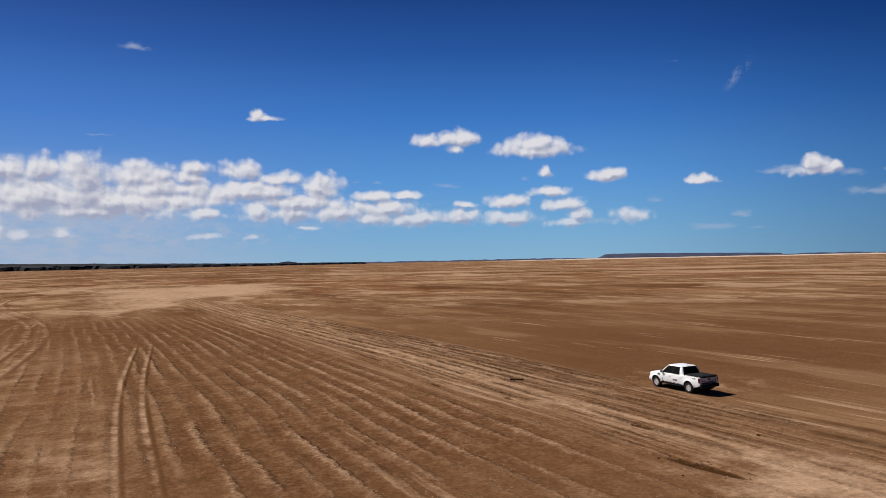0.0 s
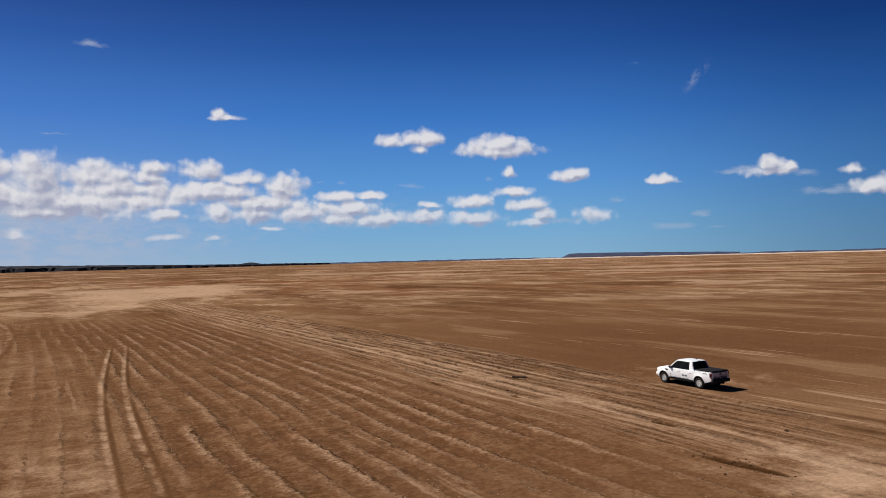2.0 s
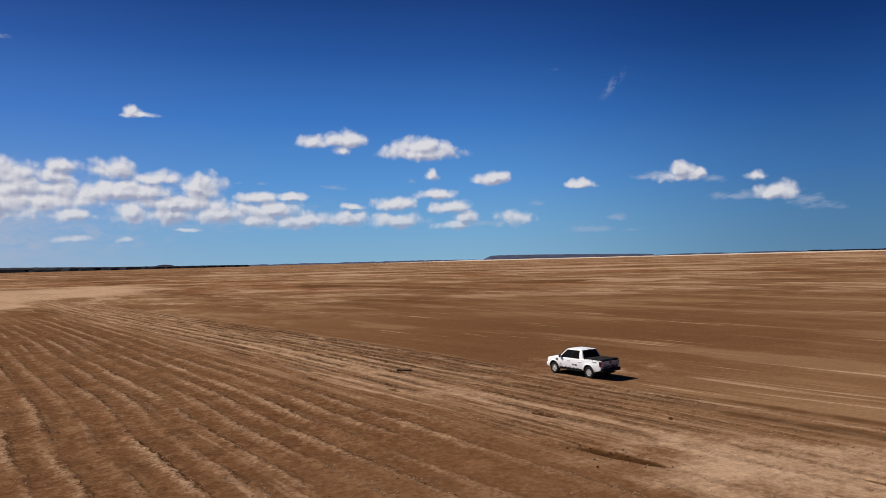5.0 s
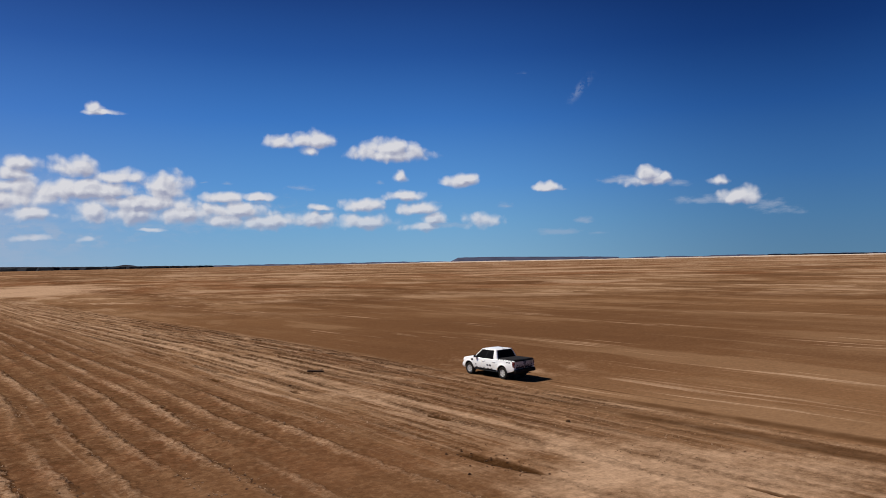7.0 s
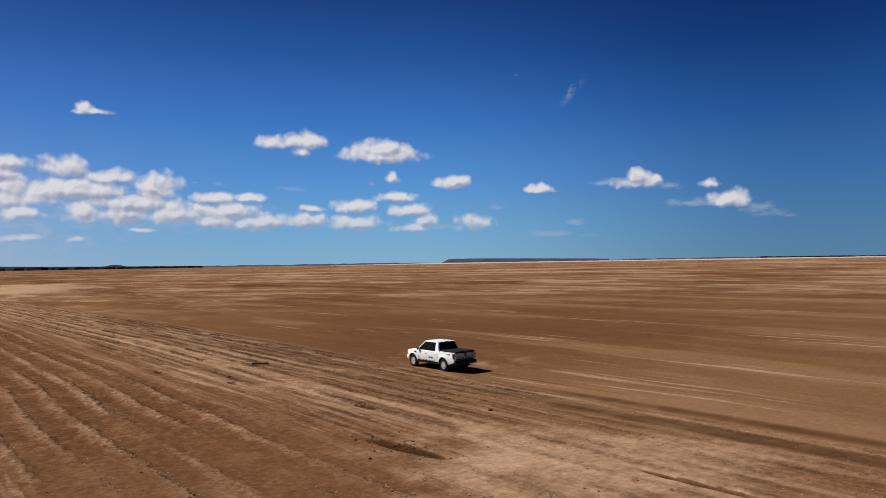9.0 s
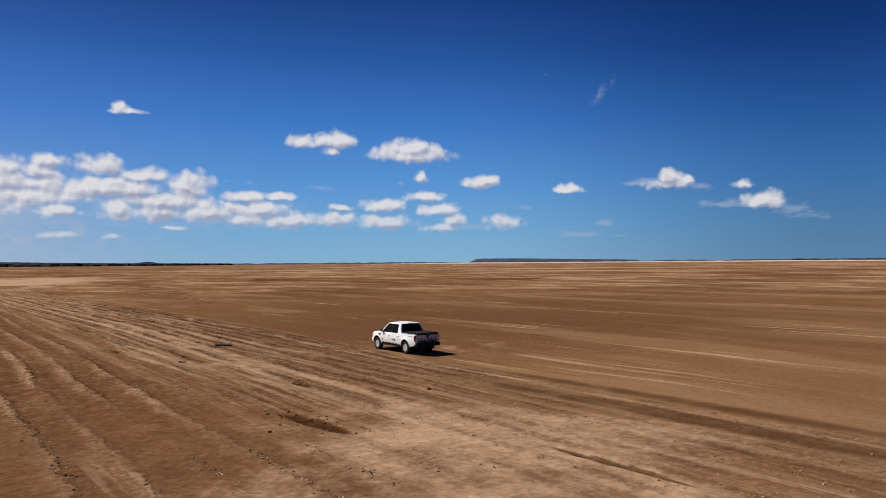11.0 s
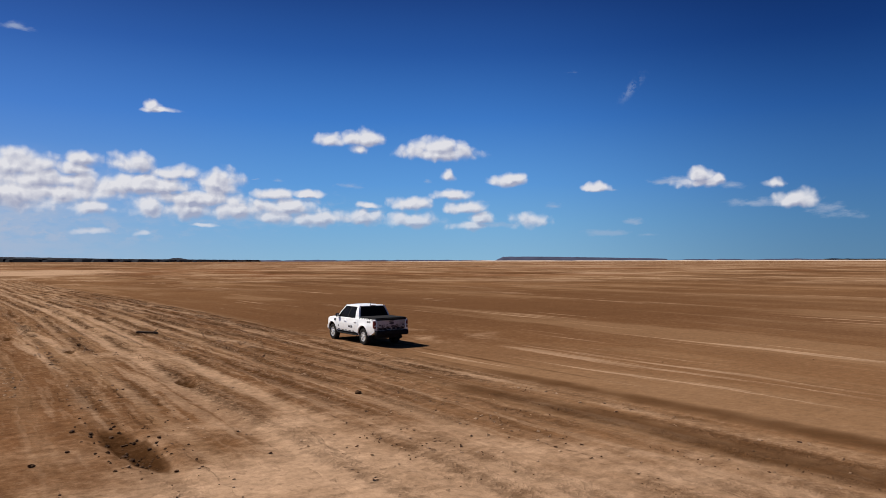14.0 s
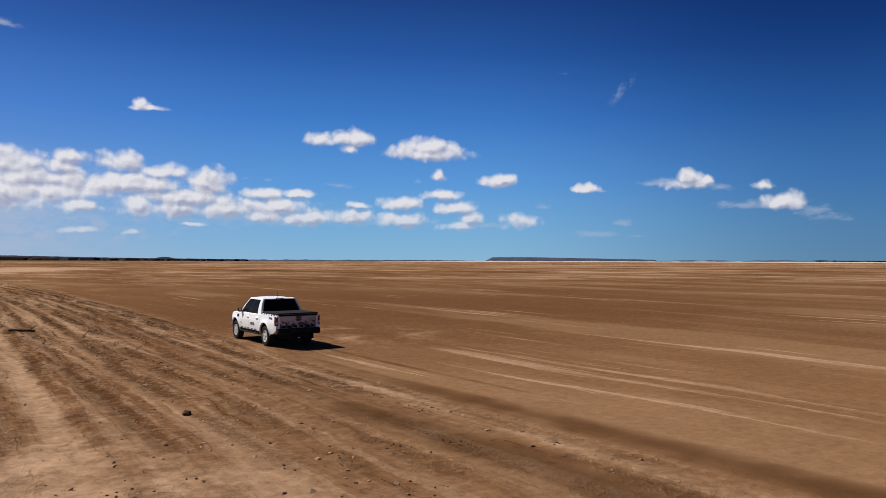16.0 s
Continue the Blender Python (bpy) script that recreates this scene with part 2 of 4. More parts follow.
def simple(name, color, rough=0.5, metal=0.0, vary=0.12, scale=6.0, bump=0.0, coat=0.0):
    """A paint, plastic, rubber or metal with dust and slight wear at two scales."""
    m, n, b = material(name)
    pos = n.add("ShaderNodeTexCoord").outputs["Object"]
    big, small = n.noise(pos, scale, 4.0), n.noise(pos, scale * 9, 3.0)
    f = n.math("ADD", n.math("MULTIPLY", big, 0.65), n.math("MULTIPLY", small, 0.35))
    dark = tuple(c * (1 - vary) for c in color)
    light = tuple(min(1.0, c * (1 + vary) + 0.01 * vary) for c in color)
    n.put(b.inputs["Base Color"], n.mix(n.ramp(f, 0.3, 0.7), dark, light))
    n.put(b.inputs["Roughness"], n.ramp(f, 0.25, 0.75, max(0.02, rough - 0.08), min(1.0, rough + 0.1)))
    b.inputs["Metallic"].default_value = metal
    b.inputs["Specular IOR Level"].default_value = 0.08 if rough > 0.85 else 0.5
    b.inputs["Coat Weight"].default_value = coat
    b.inputs["Coat Roughness"].default_value = 0.08
    if bump:
        bp = n.add("ShaderNodeBump")
        bp.inputs["Strength"].default_value, bp.inputs["Distance"].default_value = bump, 0.01
        n.put(bp.inputs["Height"], small)
        n.put(b.inputs["Normal"], bp.outputs[0])
    return m


def crust_material():
    """Chips of the same soil, each a little lighter or darker."""
    m, n, b = material("dried_crust")
    pos = n.add("ShaderNodeTexCoord").outputs["Object"]
    each = n.add("ShaderNodeNewGeometry").outputs["Random Per Island"]
    tone = n.math("ADD", n.math("MULTIPLY", each, 0.75), n.math("MULTIPLY", n.noise(pos, 9.0, 4.0, 0.7), 0.3))
    n.put(b.inputs["Base Color"], n.mix(tone, SOIL_MID, SOIL_PALE))
    b.inputs["Roughness"].default_value, b.inputs["Specular IOR Level"].default_value = 0.95, 0.08
    bp = n.add("ShaderNodeBump")
    bp.inputs["Strength"].default_value, bp.inputs["Distance"].default_value = 0.6, 0.02
    n.put(bp.inputs["Height"], n.noise(pos, 30.0, 4.0, 0.7))
    n.put(b.inputs["Normal"], bp.outputs[0])
    return m


def soil_material():
    """Dry silt and sand: furrows and streaks along the driving direction, crust, darkened ruts and trenches, pale salt
    further out.
    """
    m, n, b = material("soil")
    pos = n.add("ShaderNodeTexCoord").outputs["Object"]
    attr = {k: n.add("ShaderNodeAttribute", attribute_name=k).outputs["Fac"] for k in ("pale", "darkened", "plough", "lane", "row", "worn", "tread")}
    mul = lambda u, v: n.math("MULTIPLY", u, v)
    plus = lambda u, v: n.math("ADD", u, v)
    less = lambda u, v: n.math("SUBTRACT", u, v)
    def grained(x, y, scale, detail, rough, bend=0.0):
        return n.noise(n.vmath("MULTIPLY", pos, (x, y, 1.0)), scale, detail, rough, distortion=bend)
    jag = less(grained(1.0, 0.7, 1.5, 6.0, 0.68), 0.5)
    sway = n.add("ShaderNodeCombineXYZ")
    n.put(sway.inputs[0], plus(mul(grained(1.0, 0.4, 0.12, 2.0, 0.5), 2.2), mul(jag, 0.35)))
    across = n.vmath("ADD", pos, sway.outputs[0])
    def combed(y, scale, detail, rough, shift):
        return n.noise(n.vmath("ADD", n.vmath("MULTIPLY", across, (1.0, y, 1.0)), (shift, 0.0, 0.0)), scale, detail, rough)
    band = combed(0.020, 0.42, 3.0, 0.5, 3.0)          # a metre or two wide, tens of metres long
    streak = combed(0.035, 1.25, 4.0, 0.6, 11.0)
    hair = combed(0.060, 4.2, 3.0, 0.6, 29.0)
    patch = grained(1.0, 0.55, 0.02, 5.0, 0.55, 0.4)
    far = grained(1.0, 0.8, 0.0042, 7.0, 0.66)
    flats = grained(1.0, 0.6, 0.030, 7.0, 0.64)
    pans = grained(1.0, 0.8, 0.0075, 9.0, 0.62, 0.6)
    grain = n.noise(pos, 3.6, 8.0, 0.78)
    mottle = n.noise(pos, 0.45, 6.0, 0.66)
    specks = n.ramp(n.noise(pos, 4.5, 5.0, 0.75), 0.40, 0.56)
    crumbs = n.ramp(n.noise(pos, 6.0, 4.0, 0.7), 0.44, 0.60)
    away = n.vmath("LENGTH", pos, out=1)
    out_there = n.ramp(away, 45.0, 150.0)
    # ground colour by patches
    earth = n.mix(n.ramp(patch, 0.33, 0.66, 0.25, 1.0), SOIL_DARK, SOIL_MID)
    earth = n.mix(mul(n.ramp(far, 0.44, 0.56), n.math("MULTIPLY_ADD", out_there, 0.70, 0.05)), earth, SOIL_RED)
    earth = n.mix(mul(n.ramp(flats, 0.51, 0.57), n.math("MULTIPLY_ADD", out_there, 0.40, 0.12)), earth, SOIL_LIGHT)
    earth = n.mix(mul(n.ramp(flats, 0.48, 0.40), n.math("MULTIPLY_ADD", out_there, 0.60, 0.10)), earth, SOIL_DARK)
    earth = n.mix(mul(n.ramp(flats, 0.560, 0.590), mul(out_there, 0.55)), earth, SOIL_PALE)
    earth = n.mix(mul(n.ramp(flats, 0.445, 0.405), mul(out_there, 0.45)), earth, SOIL_DARKER)
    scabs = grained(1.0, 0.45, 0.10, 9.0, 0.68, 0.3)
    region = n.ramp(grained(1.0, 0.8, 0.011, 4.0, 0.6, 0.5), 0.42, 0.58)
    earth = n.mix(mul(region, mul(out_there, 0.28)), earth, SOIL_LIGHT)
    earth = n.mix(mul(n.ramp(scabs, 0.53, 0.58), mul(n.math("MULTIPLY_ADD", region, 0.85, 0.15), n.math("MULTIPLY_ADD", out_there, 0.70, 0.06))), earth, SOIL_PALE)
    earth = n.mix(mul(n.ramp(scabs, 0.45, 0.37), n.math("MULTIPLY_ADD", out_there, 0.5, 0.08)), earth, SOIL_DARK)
    # wind-laid bands on the smooth silt, slanting a little off the driving direction
    laid = n.noise(n.vmath("MULTIPLY", n.vmath("ADD", pos, sway.outputs[0]), (0.55, 0.10, 1.0)), 0.17, 6.0, 0.6, distortion=0.25)
    plain = n.math("SUBTRACT", 1.0, attr["plough"])
    earth = n.mix(mul(n.ramp(laid, 0.52, 0.60), mul(plain, 0.38)), earth, SOIL_LIGHT)
    earth = n.mix(mul(n.ramp(laid, 0.47, 0.40), mul(plain, 0.28)), earth, SOIL_DARK)
    # thin wind streaks over the smooth silt
    thin = mul(n.ramp(streak, 0.575, 0.65), n.ramp(grained(1.0, 0.35, 0.09, 4.0, 0.6), 0.48, 0.60))
    earth = n.mix(mul(thin, n.ramp(away, 70.0, 200.0, 0.72, 0.2)), earth, SOIL_PALE)
    # old ploughland: reddish and brown blotches
    tint = n.noise(pos, 0.21, 7.0, 0.62, distortion=0.5)
    earth = n.mix(mul(n.ramp(tint, 0.46, 0.60), mul(attr["plough"], 0.55)), earth, SOIL_RED)
    earth = n.mix(mul(n.ramp(mottle, 0.50, 0.62), mul(attr["plough"], 0.28)), earth, SOIL_LIGHT)
    earth = n.mix(mul(n.ramp(mottle, 0.49, 0.38), mul(attr["plough"], 0.55)), earth, SOIL_DARK)
    earth = n.mix(mul(attr["plough"], 0.45), earth, SOIL_DARK)
    # wheel-combed ground: light and dark bands, then hair lines
    worn = attr["worn"]
    earth = n.mix(mul(n.ramp(band, 0.50, 0.60), mul(worn, 0.55)), earth, SOIL_LIGHT)
    earth = n.mix(mul(n.ramp(band, 0.48, 0.38), mul(worn, 0.55)), earth, SOIL_DARK)
    earth = n.mix(mul(n.ramp(streak, 0.53, 0.60), mul(worn, 0.64)), earth, SOIL_PALE)
    earth = n.mix(mul(n.ramp(streak, 0.47, 0.40), mul(worn, 0.75)), earth, SOIL_DARK)
    earth = n.mix(mul(n.ramp(hair, 0.52, 0.64), mul(worn, 0.35)), earth, SOIL_PALE)
    # fine dark lines: shadowed cracks drawn by colour
    dark = mul(mul(n.ramp(hair, 0.43, 0.34), n.ramp(streak, 0.52, 0.42)), mul(worn, mul(specks, 0.95)))
    # furrows: a crumbled pale ridge beside a dark crack, its shade painted in the colour
    turns = plus(attr["row"], mul(jag, 0.85))
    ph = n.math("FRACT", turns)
    row = n.add("ShaderNodeTexWhiteNoise", noise_dimensions="1D")
    n.put(row.inputs["W"], n.math("FLOOR", turns))
    gaps = n.ramp(n.noise(n.vmath("MULTIPLY", across, (1.0, 0.16, 1.0)), 0.42, 4.0, 0.6), 0.42, 0.58)
    strong = mul(mul(n.math("MULTIPLY_ADD", row.outputs["Value"], 0.5, 0.5), n.math("MULTIPLY_ADD", gaps, 0.95, 0.05)), attr["plough"])
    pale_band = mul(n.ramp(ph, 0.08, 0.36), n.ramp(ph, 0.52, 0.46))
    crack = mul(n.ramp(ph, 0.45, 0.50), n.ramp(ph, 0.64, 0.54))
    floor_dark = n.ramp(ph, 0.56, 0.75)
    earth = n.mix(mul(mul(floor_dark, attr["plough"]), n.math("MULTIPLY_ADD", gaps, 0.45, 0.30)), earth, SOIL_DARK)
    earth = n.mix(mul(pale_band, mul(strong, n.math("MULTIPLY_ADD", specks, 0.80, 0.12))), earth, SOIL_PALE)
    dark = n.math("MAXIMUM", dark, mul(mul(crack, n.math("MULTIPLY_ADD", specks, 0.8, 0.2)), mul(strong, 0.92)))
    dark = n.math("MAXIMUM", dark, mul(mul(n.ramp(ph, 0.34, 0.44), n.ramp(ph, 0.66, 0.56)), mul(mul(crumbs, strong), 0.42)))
    relief = mul(pale_band, strong)
    # broken crust: small sharp blotches on ploughed and driven ground
    rough = n.math("MAXIMUM", attr["plough"], mul(worn, 0.8))
    scale_big, scale_small = n.noise(pos, 1.25, 9.0, 0.74, distortion=0.3), n.noise(pos, 2.9, 7.0, 0.72)
    earth = n.mix(mul(n.ramp(scale_big, 0.515, 0.565), mul(rough, 0.22)), earth, SOIL_LIGHT)
    earth = n.mix(mul(n.ramp(scale_big, 0.475, 0.425), mul(rough, 0.34)), earth, SOIL_DARK)
    earth = n.mix(mul(n.ramp(scale_small, 0.54, 0.60), n.math("MULTIPLY_ADD", plus(mul(pale_band, strong), mul(worn, 0.35)), 0.55, 0.08)), earth, SOIL_PALE)
    dark = n.math("MAXIMUM", dark, mul(n.ramp(scale_small, 0.43, 0.37), n.math("MULTIPLY_ADD", rough, 0.26, 0.06)))
    # broad pale silt and salt pans
    edge = plus(mul(less(mottle, 0.5), 1.1), mul(less(flats, 0.5), 1.6))
    pale = n.ramp(plus(attr["pale"], mul(edge, n.ramp(attr["pale"], 0.0, 0.25))), 0.12, 0.75)
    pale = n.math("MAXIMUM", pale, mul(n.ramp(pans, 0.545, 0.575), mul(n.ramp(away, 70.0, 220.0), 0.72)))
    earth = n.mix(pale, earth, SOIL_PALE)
    # the main track: wheel lines, each a pale bed with a crumbled lip, its shade painted dark, and highlights painted
    # on the pale crumbs beside it
    drift = mul(less(grained(0.5, 1.0, 0.09, 3.0, 0.6), 0.5), 1.1)
    lane = plus(plus(attr["lane"], mul(jag, 0.75)), drift)
    for off, wid, amt, bare in LANES:
        d = less(lane, off)
        along = n.noise(n.vmath("ADD", n.vmath("MULTIPLY", pos, (0.3, 1.0, 1.0)), (off * 9.0, off * 5.0, 0.0)), 0.16, 5.0, 0.65)
        keep = n.ramp(along, 0.42, 0.54)
        bed = n.ramp(n.math("ABSOLUTE", d), wid, wid * 0.45)
        earth = n.mix(mul(bed, mul(attr["tread"], n.math("MULTIPLY_ADD", keep, 0.30 * bare, 0.40 * bare))), earth, SOIL_PALE)
        rim = n.math("ABSOLUTE", less(d, wid))
        fleck = mul(n.ramp(n.math("ABSOLUTE", less(d, wid + 0.30)), 0.24, 0.05), mul(crumbs, mul(mul(keep, attr["tread"]), amt * 0.7)))
        earth = n.mix(fleck, earth, SOIL_PALE)
        lip_shade = mul(mul(n.ramp(rim, 0.38, 0.09), n.math("MULTIPLY_ADD", specks, 0.85, 0.15)), mul(mul(keep, attr["tread"]), amt))
        dark = n.math("MAXIMUM", dark, lip_shade)
        relief = n.math("MAXIMUM", relief, fleck)
    darkened = n.ramp(plus(attr["darkened"], mul(edge, n.ramp(attr["darkened"], 0.0, 0.25))), 0.10, 0.70)
    earth = n.mix(mul(darkened, 0.85), earth, SOIL_DARKER)
    # deepest part of the digs: trench shade laid on as near-black soil
    earth = n.mix(mul(n.ramp(attr["darkened"], 0.75, 0.98), n.math("MULTIPLY_ADD", specks, 0.5, 0.5)), earth, SOIL_CRACK_SHADE)
    earth = n.mix(mul(dark, n.ramp(away, 60.0, 150.0, 1.0, 0.3)), earth, SOIL_CRACK_SHADE)
    amount = plus(n.math("MULTIPLY_ADD", attr["plough"], 0.25, 0.36), mul(worn, 0.3))
    k = plus(1.0, mul(plus(mul(less(grain, 0.5), 2.9), mul(less(mottle, 0.5), 0.9)), amount))
    k = plus(k, mul(less(n.noise(pos, 0.33, 9.0, 0.76), 0.5), n.ramp(away, 30.0, 120.0, 0.25, 1.0)))
    shade = n.add("ShaderNodeCombineColor")
    for i in range(3):
        n.put(shade.inputs[i], mul(k, (1.03, 1.0, 0.97)[i]))
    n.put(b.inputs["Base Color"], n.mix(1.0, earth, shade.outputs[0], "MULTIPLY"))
    b.inputs["Roughness"].default_value = 0.95
    b.inputs["Specular IOR Level"].default_value = 0.0
    bp = n.add("ShaderNodeBump")
    bp.inputs["Strength"].default_value, bp.inputs["Distance"].default_value = 0.7, 0.07
    combs = mul(plus(mul(streak, 0.5), mul(hair, 0.3)), worn)
    high = plus(plus(mul(mul(grain, amount), 0.9), combs), less(relief, dark))
    n.put(bp.inputs["Height"], high)
    n.put(b.inputs["Normal"], bp.outputs[0])
    return m


FURROW = 1.63
# wheel lines of the main track: distance from its middle, half width, crumbled lip, bare pale bed
LANES = ((-4.3, 0.22, 0.7, 0.3), (-2.9, 0.30, 0.8, 0.6), (-1.4, 0.40, 0.9, 1.0), (0.2, 0.42, 1.0, 1.0), (1.3, 0.22, 0.8, 0.5), (2.5, 0.30, 0.9, 0.6),
         (3.6, 0.24, 0.9, 0.3), (4.6, 0.26, 0.8, 0.4), (5.7, 0.24, 0.9, 0.3), (6.8, 0.26, 1.0, 0.3), (7.7, 0.20, 0.8, 0.2))
SOIL_DARK, SOIL_MID, SOIL_LIGHT = (0.088, 0.0415, 0.0192), (0.147, 0.0760, 0.0362), (0.240, 0.1450, 0.0810)
SOIL_RED, SOIL_PALE, SOIL_DARKER = (0.148, 0.0612, 0.0275), (0.332, 0.217, 0.1390), (0.064, 0.030, 0.0125)
# shade inside cracks, crumbled edges and dug holes, as a soil colour
SOIL_CRACK_SHADE = (0.042, 0.0190, 0.0075)
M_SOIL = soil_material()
M_CLOD = simple("dug_earth", (0.066, 0.031, 0.013), 0.95, vary=0.4, scale=5.0, bump=0.6)
M_CRUST = crust_material()
M_SCRUB = simple("distant_scrub", (0.004, 0.005, 0.011), 0.95, vary=0.4, scale=0.02)
# blue of the distant air mixed straight into the rock colour
M_MESA = simple("haze_tinted_rock", (0.044, 0.048, 0.080), 0.95, vary=0.3, scale=0.01)
M_SALT = simple("salt_flat", (0.46, 0.35, 0.27), 0.9, vary=0.25, scale=0.01)


# ---- helpers for meshes ----
def smooth_noise(x, y, seed=0):
    """Value noise on arrays, 0 to 1."""
    xi, yi = np.floor(x).astype(np.int64), np.floor(y).astype(np.int64)
    u, v = x - xi, y - yi
    u, v = u * u * (3 - 2 * u), v * v * (3 - 2 * v)

    def corner(a, b):
        h = (a * 374761393 + b * 668265263 + seed * 1274126177) & 0x7FFFFFFF
        h = ((h ^ (h >> 13)) * 1103515245) & 0x7FFFFFFF
        return ((h ^ (h >> 16)) & 0xFFFF) / 65535.0
    return ((corner(xi, yi) * (1 - u) + corner(xi + 1, yi) * u) * (1 - v)
            + (corner(xi, yi + 1) * (1 - u) + corner(xi + 1, yi + 1) * u) * v)


def cloudy(x, y, octaves=4, seed=0):
    total, amp, norm = 0.0, 1.0, 0.0
    for i in range(octaves):
        total = total + amp * smooth_noise(x * 2 ** i, y * 2 ** i, seed + i)
        norm, amp = norm + amp, amp * 0.5
    return total / norm


def bump_line(d, width):
    return np.exp(-(d / width) ** 2)


def step(v, a, b):
    t = np.clip((v - a) / (b - a), 0, 1)
    return t * t * (3 - 2 * t)


def track_x(y):
    """Middle of the main track across the plain."""
    return -9.4 + 0.5 * np.sin(y * 0.045) - 1.6 * step(y, 20, 130)


def furrow_at(x, y):
    """Which furrow of the old ploughing a place lies in, counted across the plain."""
    sway = 2.2 * (cloudy(x * 0.02, y * 0.03, 3, 9) - 0.5) + 0.55 * (cloudy(x * 0.15, y * 0.10, 3, 5) - 0.5)
    return (x + sway) / FURROW


def ground_shape(x, y):
    """Height and soil masks of the plain."""
    near = np.exp(-(np.hypot(x + 8, y - 5) / 75) ** 2)
    z = (cloudy(x * 0.09, y * 0.05, 4, 3) - 0.5) * 0.16 * near
    # old plough and tyre furrows, running along the plain
    field = step(-x, 13.0, 18) * (1 - step(y, 70, 130)) * (0.40 + 0.60 * step(y, -14, -2))
    field = field * (0.45 + 0.55 * step(x + 0.05 * (y - 10) + 5.0 * (cloudy(x * 0.06, y * 0.06, 3, 77) - 0.5), -38, -33))
    ph = furrow_at(x, y) % 1.0
    furrow = step(ph, 0.05, 0.42) * (1 - step(ph, 0.47, 0.62))
    rough = cloudy(x * 1.5, y * 0.5, 3, 11)
    crumbs = np.clip(cloudy(x * 2.9, y * 2.3, 2, 91) * 1.9 - 0.75, 0, 1) ** 1.3
    z = z + field * near * furrow * crumbs * 0.12
    z = z + field * near * (furrow * 0.04 + (rough - 0.5) * 0.08)
    plough = field
    pale = np.zeros_like(x)
    darkened = np.zeros_like(x)
    # ground combed by wheels: strongest on the main track, fading into the field and the smooth silt
    tx = x - track_x(y)
    worn = step(tx, -9.0, -3.0) * (1 - step(tx, 6.6 + 1.4 * cloudy(x * 0 + 3.0, y * 0.05, 3, 61), 9.3)) * (1 - step(y, 90, 190))
    tread = 0.42 + 0.30 * step(y, -17, -8) + 0.28 * step(y, -2, 14)      # softer, blown over in the foreground
    worn = worn * tread
    for off, wid, deep in ((-2.9, 0.28, 0.06), (-1.4, 0.34, 0.09), (0.2, 0.34, 0.10), (1.3, 0.22, 0.05), (2.5, 0.26, 0.07), (3.6, 0.24, 0.06),
                           (4.6, 0.24, 0.05), (5.7, 0.24, 0.06), (6.8, 0.24, 0.07)):
        d = tx - off - 0.25 * (cloudy(x * 0 + off, y * 0.08, 2, 21) - 0.5) * 2
        keep = 0.35 + 0.65 * step(cloudy(y * 0.12, x * 0 + off, 2, 31), 0.35, 0.6)
        keep = keep * tread ** 1.3
        z = z - bump_line(d, wid) * deep * near * keep + bump_line(np.abs(d) - wid * 1.7, wid * 0.7) * near * keep * crumbs * 0.13
    z = z + worn * near * (cloudy(x * 2.2, y * 0.10, 3, 67) - 0.5) * 0.06
    pale = np.maximum(pale, bump_line(tx + 0.6, 1.6) * 0.34 * (0.5 + 0.7 * cloudy(x * 0.3, y * 0.05, 3, 69)))
    # blown silt: on the bare ground left of the furrows, and thinly over the ground beside the track
    pale = np.maximum(pale, step(-x - 0.05 * (y - 10), 32, 40) * (1 - step(y, 90, 160)) * (0.04 + 0.28 * cloudy(x * 0.10, y * 0.06, 4, 79)))
    sheet = step(x, -19, -13) * (1 - step(x, -11, -7)) * step(y, -26, -20) * (1 - step(y, -2, 8))
    pale = np.maximum(pale, sheet * (0.10 + 0.42 * step(cloudy(x * 0.14, y * 0.09, 4, 83), 0.38, 0.62)))
    # the soft dark lane beside the pickup and its own fresh wheel marks
    d = x + 3.6 + 0.02 * (y + 12)
    soft = step(-y, -2, 10) * (0.45 + 0.75 * cloudy(x * 0.4, y * 0.05, 3, 41))
    darkened = np.maximum(darkened, (bump_line(d, 0.75) * (0.50 + 0.25 * step(-y, 9, 17)) + bump_line(d - 2.6, 0.60) * (0.28 + 0.25 * step(-y, 9, 17))) * soft)
    pale = np.maximum(pale, bump_line(d - 1.3, 0.5) * 0.30 * soft)
    for off in (-0.80, 0.80):
        darkened = np.maximum(darkened, bump_line(x - off, 0.16) * 0.32 * step(-y, 1.0, 1.8) * (1 - step(-y, 10, 20)))
    # smooth pale silt in the foreground
    silt = step(-y - 0.45 * np.maximum(-x - 12, 0) - 1.8 * np.maximum(x + 9.0, 0) + 5.0 * (cloudy(x * 0.2, y * 0.2, 3, 55) - 0.5), 9.0, 19)
    silt = silt * (1 - step(-y, 25.0, 28.5)) * (0.45 + 0.55 * step(cloudy(x * 0.16, y * 0.16, 4, 51), 0.34, 0.56))
    pale = np.maximum(pale, silt * 0.36 * (1 - np.clip(darkened * 1.2, 0, 1)))
    # a faint side track that curls away, and a shallow rill
    for x_end, y_end, k in ((-6.2, 2.5, 0.0645), (-5.8, -2.9, 0.080)):
        back = np.clip(y_end - y, 0, 24)
        lean = k * 1.686 * np.maximum(back, 0.01) ** 0.686
        d = (x - x_end + k * back ** 1.686) / np.sqrt(1 + lean ** 2)
        on = step(y_end - y, 4.0, 9.0) * (1 - step(y_end - y, 19, 24))
        z = z - bump_line(d, 0.2) * 0.02 * on
        darkened = np.maximum(darkened, bump_line(d, 0.22) * 0.20 * on)
    # old pair of tyre marks in the field
    for off in (-38.6, -36.9):
        d = x - off - 0.078 * (y + 4) + 0.5 * np.sin(y * 0.07)
        z = z - bump_line(d, 0.25) * 0.07 * near
